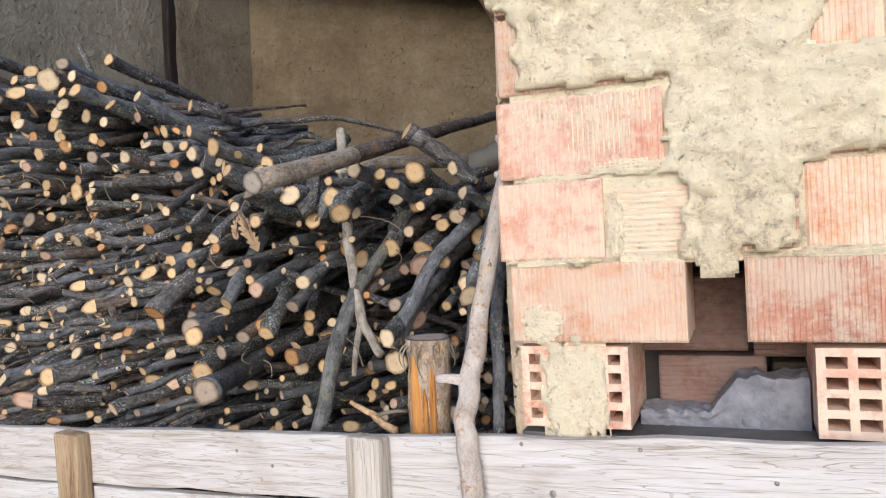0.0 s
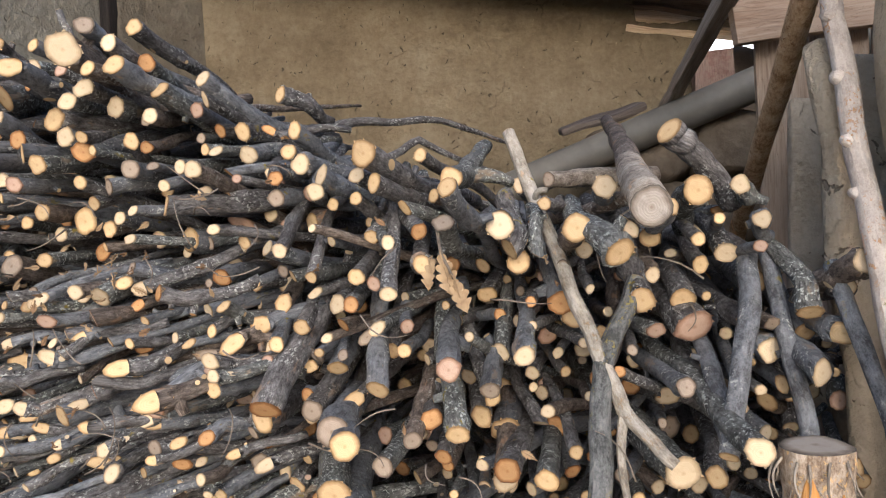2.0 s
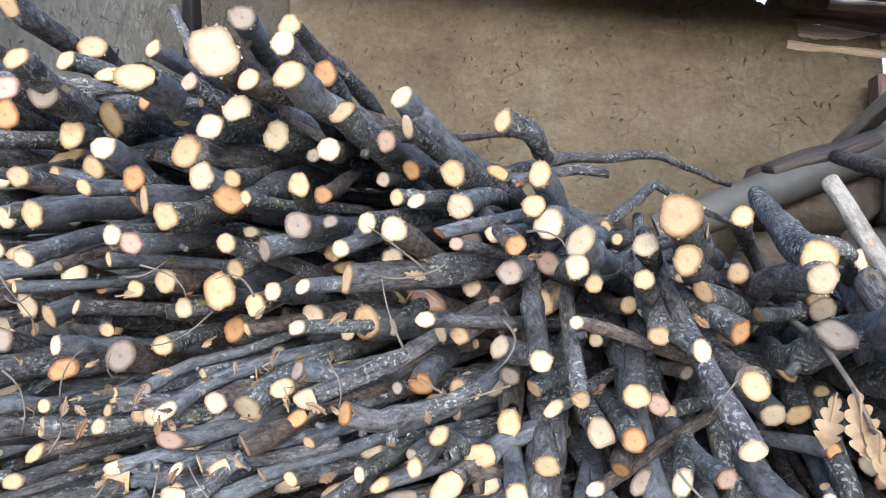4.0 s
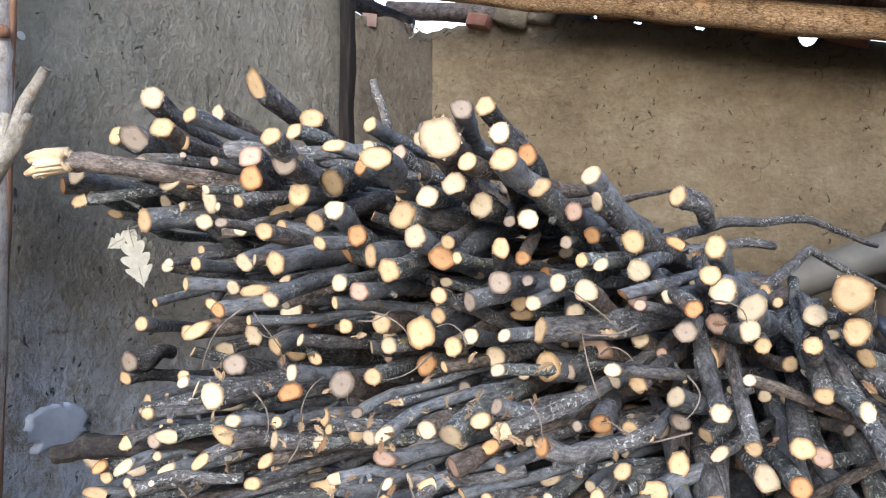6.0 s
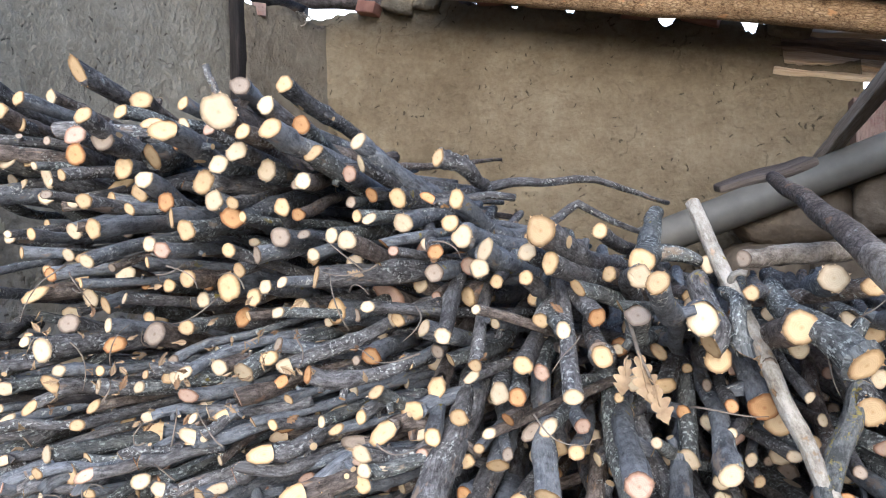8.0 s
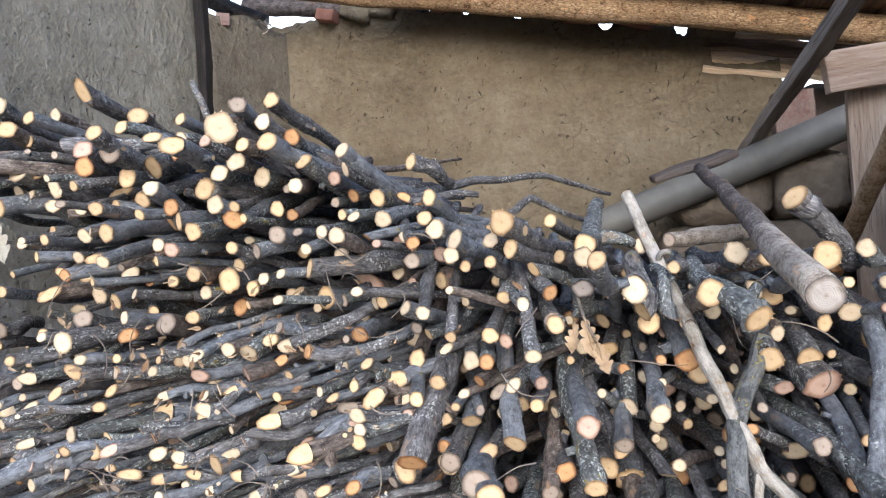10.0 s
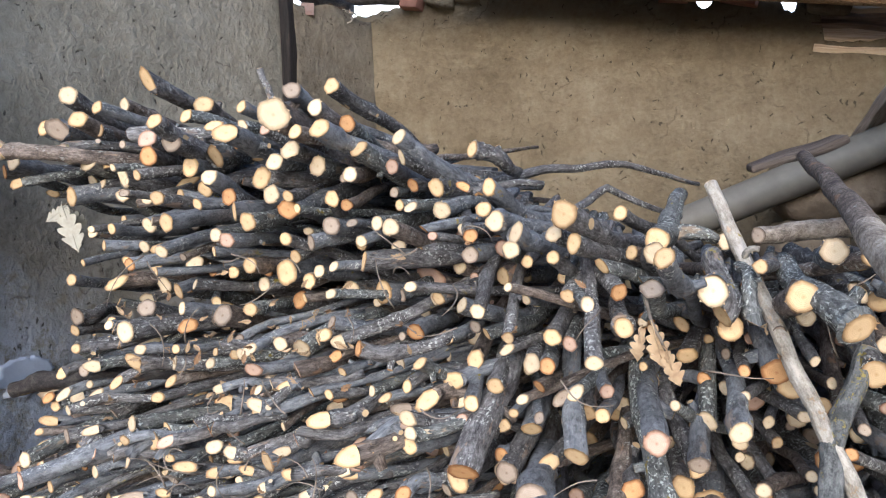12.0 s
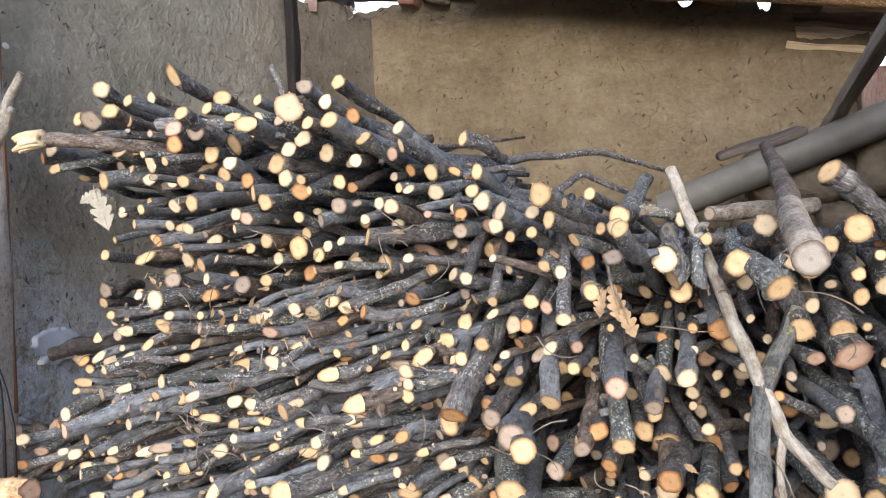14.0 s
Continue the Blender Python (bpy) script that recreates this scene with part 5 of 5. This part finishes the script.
    pole("slanting_branch", "dark branch slanting down across the sawn ends", "branch", ((-0.70, 1.42, 1.175), (-0.635, 1.55, 1.36), (-0.60, 1.72, 1.44)), (0.014, 0.016, 0.017), BARKS[1], 0, 13.0)
    pole("slanting_branch", "dark branch slanting down across the sawn ends", "branch", ((-0.56, 1.50, 1.06), (-0.57, 1.60, 1.30), (-0.56, 1.75, 1.45)), (0.013, 0.014, 0.015), BARKS[1], 4, 14.0)
    pole("slanting_branch", "dark branch slanting down across the sawn ends", "branch", ((-0.47, 1.42, 0.98), (-0.475, 1.46, 1.2), (-0.50, 1.60, 1.42)), (0.012, 0.013, 0.013), BARKS[1], 4, 15.0)
    # long thin tops that reach back over the pile
    pole("thin_branch", "long thin branch lying over the top of the pile", "branch", ((-1.46, 1.80, 1.74), (-1.36, 1.97, 1.785), (-1.2, 2.15, 1.80), (-1.05, 2.356, 1.754)), (0.011, 0.010, 0.008, 0.005), BARKS[0], 0, 16.0)
    pole("thin_branch", "long thin branch lying over the top of the pile", "branch", ((-1.62, 1.7, 1.80), (-1.55, 2.0, 1.84), (-1.47, 2.38, 1.905)), (0.010, 0.008, 0.004), BARKS[2], 0, 17.0)
    pole("thin_branch", "long thin branch lying over the top of the pile", "branch", ((-1.30, 1.85, 1.66), (-1.22, 1.97, 1.73), (-1.08, 2.1, 1.66)), (0.010, 0.008, 0.005), BARKS[0], 0, 18.0)
    pole("upright_twig", "short twig sticking up behind the pile", "twig", ((-2.04, 1.905, 2.105), (-2.03, 1.92, 2.05), (-2.0, 1.95, 1.92)), (0.008, 0.009, 0.012), BARKS[0], 1, 19.0)
    pole("oblique_log", "short grey log lying aslant with two pale cuts", "log", ((-1.548, 1.636, 1.832), (-1.53, 1.70, 1.80), (-1.50, 1.80, 1.765), (-1.46, 1.95, 1.74)), (0.017, 0.018, 0.018, 0.016), BARKS[1], 1, 23.0)
    ob, p = pole("splintered_log", "thick branch with a torn pale splintered end", "log", ((-2.475, 1.50, 1.895), (-2.41, 1.55, 1.893), (-2.2, 1.78, 1.87)), (0.018, 0.018, 0.017), BARKS[2], 1, 41.0)
    for k in range(9):
        a = 0.7 * k
        o = Vector((0, 0.011 * math.cos(a), 0.013 * math.sin(a)))
        q = Vector((-2.515 + 0.012 * (k % 3), 1.487, 1.905 - 0.004 * k)) + o * 0.8
        limb("splinter", [Vector((-2.44, 1.502, 1.896)) + o, (Vector((-2.48, 1.495, 1.897)) + o + q) / 2, q], [0.010, 0.009, 0.005], SPLIT_CREAM, ob, "torn cream wood", 8, 0.3, k + 2.0)
    pole("gnarled_log", "dark gnarled log end beside the grey wall", "log", ((-2.555, 1.60, 1.358), (-2.46, 1.61, 1.38), (-2.3, 1.64, 1.385), (-2.1, 1.75, 1.38)), (0.018, 0.022, 0.018, 0.017), DARK_BARK, 4, 43.0, rough=0.3)
    ob, p = pole("forked_log", "forked grey log with its crotch towards the opening", "log", ((-1.080, 1.56, 1.60), (-1.078, 1.66, 1.61), (-1.074, 1.80, 1.655), (-1.07, 1.95, 1.70)), (0.019, 0.021, 0.017, 0.015), BARKS[3], 0, 24.0)
    twig_on(ob, (-1.078, 1.68, 1.615), (-1.0, 1.74, 1.60), 0.016, 0.010, BARKS[3], 7.0)
    pole("grey_split_log", "weathered split log lying over the pile by the pipe", "log", ((-0.93, 1.75, 1.60), (-0.84, 1.86, 1.605), (-0.72, 2.0, 1.61)), (0.015, 0.019, 0.018), SCRAPED, 4, 25.0)


SPLIT_CREAM = timber_material("torn_cream_wood", (0.42, 0.27, 0.12), (0.66, 0.5, 0.3), (0.74, 0.62, 0.44), 1.0, 0)
POST_BARK = bark_material("frayed_post_bark", (0.16, 0.11, 0.07), (0.34, 0.27, 0.20), (0.50, 0.43, 0.35), (0.55, 0.36, 0.16), 0.05)
SPLIT = timber_material("split_orange_wood", (0.24, 0.09, 0.02), (0.55, 0.26, 0.07), (0.68, 0.42, 0.18), 1.0, 2)
LICHENED = bark_material("yellow_lichened_bark", (0.07, 0.072, 0.07), (0.18, 0.185, 0.18), (0.29, 0.29, 0.28), (0.40, 0.33, 0.09), -0.03)
long_pieces()


# ---- the back corner with pipe, planks and stones ----
def back_corner():
    ob = thing("drain_pipe", "long grey plastic pipe leaning in the back corner", "pipe")
    v, f, uv = tube(bent((-1.15, 3.2, 1.693), (0.35, 3.2, 2.193), 0.0, 10, 1), [0.062] * 11, 28, 0.0, 0, False)
    part("shell", mesh_of("shell", v, f, PIPE, True), None, ob)
    v, f, uv = tube(bent((0.33, 3.2, 2.186), (0.40, 3.2, 2.21), 0.0, 2, 1), [0.07] * 3, 28, 0.0, 0, False)
    part("socket", mesh_of("socket", v, f, PIPE, True), None, ob)
    ob = thing("diagonal_brace", "dark squared timber brace slanting up to the roof", "beam")
    b = part("timber", box_bm(-0.024, 0.024, -0.022, 0.022, 0, 2.0, 0.005, 0.006, 16, 4), DARK_POST, ob)
    b.matrix_basis = look((-0.54, 3.45, 1.951), (-0.408, 2.2, 2.192)) @ pose(0, 0, 0, 180, 0, 0)
    ob = thing("flat_board", "dark weathered board lying on the pipe", "board")
    b = part("plank", box_bm(-0.13, 0.13, -0.05, 0.05, -0.012, 0.012, 0.010, 0.012, 10, 5), DARK_BOARD, ob)
    b.matrix_basis = pose(-0.80, 2.64, 1.838, 14, -15, 10)
    # low wall of earth-bound stones
    rnd = random.Random(21)
    heap = thing("stone_wall", "low wall of rounded stones bound with earth", "wall")
    z = 0.0
    while z < 1.75:
        x = -0.92 + rnd.uniform(0, 0.1)
        h = rnd.uniform(0.2, 0.27)
        while x < 0.35:
            w = rnd.uniform(0.24, 0.44)
            bm = bmesh.new()
            bmesh.ops.create_icosphere(bm, subdivisions=3, radius=1)
            for q in bm.verts:
                d = q.co.copy()
                q.co = Vector((math.copysign(abs(d.x) ** 0.6, d.x) * w * 0.52, math.copysign(abs(d.y) ** 0.7, d.y) * 0.14, math.copysign(abs(d.z) ** 0.6, d.z) * h * 0.54))
                q.co += noise.noise_vector(q.co * 9 + Vector((x, z, 0)) * 5) * 0.035 + noise.noise_vector(q.co * 30 + Vector((x, z, 0)) * 5) * 0.008
            s_ = part("stone", bm, BOULDER, heap, smooth=True)
            s_.location = (x + w / 2, 3.36, z + h / 2)
            x += w
        z += h
    # the plank frame at the side
    ob = thing("plank_frame", "upright reddish planks with a worn board nailed across", "planks")
    b = part("cross_board", box_bm(-0.265, 0.30, -0.02, 0.02, -0.06, 0.06, 0.004, 0.004, 6, 2), RED_ACROSS, ob)
    b.matrix_basis = pose(-0.165, 2.62, 2.075, 0, -4, 10)
    for x, y, w in ((-0.335, 2.66, 0.14), (-0.17, 2.70, 0.16), (0.01, 2.72, 0.16)):
        b = part("upright_plank", box_bm(-w / 2, w / 2, -0.015, 0.015, 0.0, 2.05, 0.004, 0.006, 12, int(x * 50)), RED_WOOD, ob)
        b.matrix_basis = pose(x, y, 0, 0, 1.5, 0)
    pole("yellowish_prop", "peeled yellow-brown prop leaning against the roof", "pole", ((-0.515, 1.10, 2.09), (-0.487, 1.60, 1.90), (-0.447, 2.37, 1.60), (-0.40, 3.15, 1.29)), (0.021, 0.022, 0.024, 0.025), RAFTER_BARK, 4, 22.0, wob=0.003)
    for k, (x, y, w, h, lean, yaw) in enumerate(((-0.24, 2.46, 0.36, 1.80, 3, 8), (-0.30, 2.10, 0.22, 1.84, 2, 15), (-0.375, 1.74, 0.07, 1.80, -3, 30))):
        ob = thing("leaning_slab", "pale mud-caked slab of wood leaning beside the pile", "plank", "leaning slabs")
        b = part("board", box_bm(-w / 2, w / 2, -0.022, 0.022, 0.0, h, 0.014, 0.022, 18, k + 2), MUD_PALE, ob, smooth=True)
        b.matrix_basis = pose(x, y, 0, 0, lean, yaw)
    # a brick left in the gap of the wall
    ob = thing("wall_brick", "ribbed hollow brick set upright in the wall gap", "brick")
    v, f = ribbed_brick(0.15, 0.2, 0.1)
    b = part("block", mesh_of("block", v, f, DULL_BRICK, False), None, ob)
    b.matrix_basis = pose(-0.33, 3.44, 2.09)
    b = part("block_end", hollow_brick(0.17, 0.05, 0.06, 5, 1), DULL_BRICK, ob)
    b.matrix_basis = pose(-0.38, 3.43, 1.955)


SPLIT_ACROSS = timber_material("pale_torn_board", (0.30, 0.2, 0.11), (0.58, 0.44, 0.29), (0.70, 0.57, 0.41), 1.0, 0)
DARK_ACROSS = timber_material("old_brown_board", (0.05, 0.036, 0.026), (0.15, 0.108, 0.075), (0.26, 0.19, 0.135), 1.0, 0)
DARK_BOARD = timber_material("blackened_board", (0.03, 0.024, 0.02), (0.085, 0.068, 0.055), (0.15, 0.122, 0.10), 1.0, 0)
DARK_POST = timber_material("brown_brace_wood", (0.11, 0.085, 0.066), (0.28, 0.235, 0.19), (0.46, 0.41, 0.35), 1.0, 2)
RED_ACROSS = timber_material("reddish_board", (0.27, 0.165, 0.105), (0.44, 0.32, 0.225), (0.54, 0.425, 0.32), 1.0, 0)
back_corner()


def wall_head():
    """Broken bricks, tiles and mud lumps packed between the back wall and the roof."""
    rnd = random.Random(31)
    x = -2.37
    while x < -0.65:
        w = rnd.uniform(0.10, 0.22)
        for c in (-1.86, -1.65, -1.415, -1.03, -0.716):
            if x < c < x + w + 0.04:
                w = max(0.05, c - 0.04 - x)
        z = 2.855 - 0.245 * max(0.0, x + w / 2 + 1.9)
        kind = rnd.random()
        if kind < 0.4:
            ob = thing("tile_fragment", "broken red roof tile wedged above the mud wall", "tile", "wall head rubble")
            b = part("tile", box_bm(-w / 2, w / 2, -0.07, 0.07, -0.02, 0.03, 0.006, 0.015, 4, int(x * 40)), TILE, ob)
            b.matrix_basis = pose(x + w / 2, BACK_Y + 0.01, z - 0.01, rnd.uniform(-10, 10), 13 + rnd.uniform(-8, 8), rnd.uniform(-10, 10))
        elif kind < 0.75:
            ob = thing("mud_lump", "dry mud lump on the wall head", "lump", "wall head rubble")
            b = part("clod", box_bm(-w / 2, w / 2, -0.08, 0.08, -0.03, 0.06, 0.02, 0.03, 5, int(x * 33)), MUD, ob, smooth=True)
            b.matrix_basis = pose(x + w / 2, BACK_Y + 0.045, z - 0.01, 0, 13, 0)
        else:
            ob = thing("brick_fragment", "broken hollow brick wedged above the mud wall", "brick", "wall head rubble")
            b = part("block", hollow_brick(w * 0.7, 0.07, 0.1, 4, 2), BRICK, ob)
            b.matrix_basis = pose(x + w / 2, BACK_Y - 0.015, z - 0.005, 0, 13, 0)
        x += w + rnd.choice((0.0, 0.02, 0.05))
        for c in (-1.86, -1.65, -1.415, -1.03, -0.716):
            if x - 0.03 < c < x + 0.12:
                x = max(x, c + 0.06)
    ob = thing("brick_fragment", "broken hollow brick wedged above the mud wall", "brick", "wall head rubble")
    b = part("block", hollow_brick(0.06, 0.055, 0.08, 3, 2), DARK_BRICK, ob)
    b.matrix_basis = pose(-2.70, 3.25, 2.80, 0, 4, 30)
    for k in range(12):
        ob = thing("root_tuft", "pale dry root hanging at the beam end", "root", "dry roots")
        p = Vector((-2.615, 3.50, 2.85))
        q = p + Vector((rnd.uniform(-0.03, 0.06), rnd.uniform(-0.05, 0.0), rnd.uniform(-0.07, 0.015)))
        limb("fibre", bent(p, q, 0.02, 6, k + 70, 0.01), [0.003] * 7, GREY_STICK, ob, sides=6, seed=k)
    for k, (dz, dy, tilt, mat) in enumerate(((0.125, 0.0, 13.5, 1), (0.078, 0.0, 13.0, 0), (0.036, 0.02, 13.8, 0), (-0.004, 0.0, 13.4, 1), (-0.045, 0.02, 12.5, 1))):
        ob = thing("eave_board", "torn pale board under the roof edge" if mat else "torn brown board under the roof edge", "board", "eave boards")
        b = part("plank", box_bm(-0.53, 0.5, -0.035 - 0.014 * mat, 0.035 + 0.014 * mat, -0.011, 0.011, 0.003, 0.012, 16, k + 40), (DARK_ACROSS, SPLIT_ACROSS)[mat], ob)
        b.matrix_basis = pose(-0.12, BACK_Y + 0.05 - dy, 2.312 + dz, 40, tilt, 0)



wall_head()


# ---- the side near the grey wall ----
def left_side():
    ob, p = pole("bark_pole", "pinkish white-barked pole standing by the grey wall", "pole", ((-2.764, 1.60, 2.9), (-2.761, 1.60, 2.2), (-2.759, 1.60, 1.9), (-2.765, 1.61, 0.0)), (0.043, 0.044, 0.044, 0.046), BIRCH, 1, 31.0, 12)
    limb("bare_strip", bent((-2.728, 1.617, 2.8), (-2.725, 1.617, 1.2), 0.004, 16, 4, 0.006), [0.011] * 17, STRIP, ob, "reddish strip stripped of bark", 10, 0.2, 2.0)
    limb("knot", [(-2.724, 1.595, 2.19), (-2.716, 1.592, 2.20), (-2.713, 1.591, 2.205)], [0.018, 0.013, 0.006], STRIP, ob, "oval orange knot", 12, 0.2, 3.0)
    ob, p = pole("forked_branch", "pale grey forked branch leaning by the grey wall", "branch", ((-2.472, 1.48, 2.055), (-2.512, 1.475, 2.0), (-2.531, 1.468, 1.925), (-2.585, 1.455, 1.845), (-2.655, 1.44, 1.74), (-2.70, 1.42, 1.2)), (0.009, 0.012, 0.016, 0.020, 0.021, 0.022), GREY_STICK, 4, 33.0, wob=0.003)
    for p0, q, r in (((-2.545, 1.465, 1.90), (-2.559, 1.478, 1.982), 0.011), ((-2.525, 1.47, 1.94), (-2.487, 1.46, 1.965), 0.009), ((-2.575, 1.458, 1.87), (-2.63, 1.45, 2.02), 0.013)):
        twig_on(ob, p0, q, 0.013, r * 0.9, GREY_STICK, 5.0 + r)
    ob = thing("upright_plank", "pale splintered plank with a bark edge standing by the wall", "plank")
    b = part("board", box_bm(-0.06, 0.06, -0.014, 0.014, 0.0, 1.72, 0.006, 0.016, 16, 6), SPLIT_PALE, ob)
    b.matrix_basis = pose(-2.705, 1.455, 0, 0, 0, 10)
    verts = [(LEFT_X + 0.035 * 0.03 + 0.012 - 0.004 * (k > 0), 1.73 + (0.012 * math.cos(k * 0.7) if k else 0), 2.245 + (0.010 * math.sin(k * 0.7) if k else 0)) for k in range(10)]
    part("lime_spot", mesh_of("lime_spot", verts, [(0, k, k % 9 + 1) for k in range(1, 10)], LIME_SPOT), None, bpy.data.objects["wall_left"], "small white lime spot")
    # a smear of lime on the grey wall
    n = 20
    verts, faces = [], []
    for i in range(n + 1):
        for j in range(n + 1):
            u, w = 2 * i / n - 1, 2 * j / n - 1
            k = 1 - (u * u + w * w) + 0.8 * noise.noise(Vector((u * 2.5, w * 2.5, 4)))
            verts.append((LEFT_X + 0.035 * (0.15 + 0.07 * u) + (0.019 + 0.004 * math.sqrt(k) if k > 0 else -0.05), 1.85 + 0.085 * u, 1.355 + 0.055 * w))
    for i in range(n):
        for j in range(n):
            a = i * (n + 1) + j
            faces.append((a, a + n + 1, a + n + 2, a + 1))
    part("lime_smear", mesh_of("lime_smear", verts, faces, LIME), None, bpy.data.objects["wall_left"], "pale bluish lime smear")
    rnd = random.Random(3)
    for k in range(5):
        ob = thing("hanging_cable", "black cable hanging down the grey wall", "cable", "hanging cables")
        a = 1.3 * k
        pts = [(-2.636 + 0.008 * math.cos(a + z * 11), 1.50 + 0.006 * math.sin(a + z * 11), z) for z in (1.84, 1.78, 1.70, 1.62, 1.54, 1.46, 1.40, 1.35)]
        pts = [(x + 0.012 * math.sin(z * 9), y, z) for x, y, z in pts]
        pts += [(-2.64 + 0.02 * (k - 2), 1.50, 1.28), (-2.65 + 0.035 * (k - 2), 1.50, 1.19), (-2.66 + 0.04 * (k - 2), 1.50, 1.0)]
        limb("sheath", pts, [0.0042] * len(pts), CABLE, ob, sides=8, rough=0, seed=k)


STRIP = timber_material("stripped_brown_wood", (0.12, 0.055, 0.03), (0.27, 0.15, 0.09), (0.40, 0.26, 0.17), 1.0, 2)
SPLIT_PALE = timber_material("pale_split_plank", (0.28, 0.2, 0.13), (0.50, 0.40, 0.29), (0.63, 0.53, 0.42), 1.0, 2)
left_side()


# ---- leaves and twigs ----
def oak_leaf(name, label, at, size, tilt, mat, seed, curl=0.25):
    """A lobed oak leaf with a midrib, dry and curled."""
    verts, faces = [], []
    n = 44
    for i in range(n + 1):
        f = i / n
        lobe = abs(math.sin(f * 4.6 * math.pi)) ** 0.6
        w = 0.30 * math.sin(math.pi * min(1, f * 0.97 + 0.02)) ** 0.55 * (0.5 + 0.62 * f if f < 0.7 else 0.93) * (0.38 + 0.62 * lobe)
        for s_ in (-1, -0.5, 0, 0.5, 1):
            bend = curl * (s_ * w) ** 2 * 3 + 0.12 * curl * math.sin(f * 4 + seed) + 0.02 * noise.noise(Vector((f * 7, s_ * 2, seed)))
            verts.append((s_ * w * size, -bend * size - (0.012 * size if s_ == 0 else 0), -f * size + 0.10 * size * abs(s_) * lobe))
    for i in range(n):
        for j in range(4):
            a = i * 5 + j
            faces.append((a, a + 1, a + 6, a + 5))
    ob = thing(name, label, "leaf", "dry oak leaves")
    p = part("blade", mesh_of("blade", verts, faces, mat), None, ob)
    p.matrix_basis = pose(*at, *tilt)
    limb("stalk", [p.matrix_basis @ Vector(q) for q in ((0, 0, 0.12 * size), (0, -0.01, 0.05 * size), (0, 0, -0.5 * size), (0, -0.0, -0.95 * size))], [0.0013, 0.0013, 0.001, 0.0006], mat, ob, sides=6, rough=0, seed=seed)
    return ob


def leaves():
    oak_leaf("oak_leaf", "pale dry oak leaf hanging from the stacked branches", (-2.468, 1.685, 1.785), 0.115, (4, -13, 28), LEAF_PALE, 1, 0.3)
    oak_leaf("oak_leaf", "pale dry oak leaf hanging from the stacked branches", (-2.465, 1.69, 1.785), 0.06, (0, 55, 28), LEAF_PALE, 2)
    oak_leaf("oak_leaf", "pale dry oak leaf hanging from the stacked branches", (-2.46, 1.69, 1.775), 0.07, (20, -48, 60), LEAF_PALE, 6)
    for at, size, tilt, sd, cu in (((-1.085, 1.45, 1.475), 0.066, (10, -12, 10), 3, 0.4), ((-1.072, 1.455, 1.44), 0.06, (6, -22, 30), 4, 0.6), ((-1.10, 1.455, 1.47), 0.05, (4, 14, -20), 5, 0.6)):
        oak_leaf("oak_leaf", "tan dry oak leaf caught among the sawn ends", at, size, tilt, LEAF_TAN, sd, cu)
    pole("leaf_twig", "thin twig carrying the tan oak leaves", "twig", ((-1.07, 1.455, 1.44), (-1.085, 1.45, 1.48), (-1.10, 1.50, 1.52), (-1.10, 1.60, 1.53)), (0.002, 0.0025, 0.003, 0.004), TWIG, 4, 52.0, 5, 8, 0.002)
    pole("leaf_twig", "thin twig carrying the pale oak leaves", "twig", ((-2.47, 1.686, 1.79), (-2.43, 1.72, 1.815), (-2.36, 1.80, 1.83)), (0.0022, 0.003, 0.004), TWIG, 4, 51.0, 5, 8, 0.002)
    rnd = random.Random(12)
    for k in range(64):
        near = k % 3 > 0
        x = rnd.uniform(-2.15, -1.5) if near else rnd.uniform(-2.3, -0.8)
        z = rnd.uniform(1.36, 1.58) if near else rnd.uniform(1.12, min(1.62, pile_top(x) - 0.1))
        oak_leaf("leaf_scrap", "curled brown scrap of leaf between the branches", (x, 1.50 + rnd.uniform(-0.02, 0.05), z), rnd.uniform(0.010, 0.027),
                 (rnd.uniform(-60, 60), rnd.uniform(-180, 180), rnd.uniform(-70, 70)), rnd.choice((LEAF_TAN, LEAF_TAN, LEAF_BROWN)), k + 9, 0.9)
    for k in range(62):
        x = rnd.uniform(-2.1, -1.4) if k % 2 else rnd.uniform(-2.15, -0.7)
        z = rnd.uniform(1.1, min(1.65, pile_top(x) - 0.08))
        ob = thing("loose_twig", "hair-thin dry twig sticking out of the stack", "twig", "loose twigs")
        a, e = rnd.uniform(0, 6.28), rnd.uniform(0.03, 0.11)
        p = Vector((x, 1.52, z))
        q = p + Vector((math.cos(a) * e, rnd.uniform(-0.06, 0.02), math.sin(a) * e))
        limb("shoot", bent(p, q, 0.015, 6, k, 0.006), [0.0017 - 0.00018 * i for i in range(7)], TWIG, ob, sides=6, seed=k)


leaves()
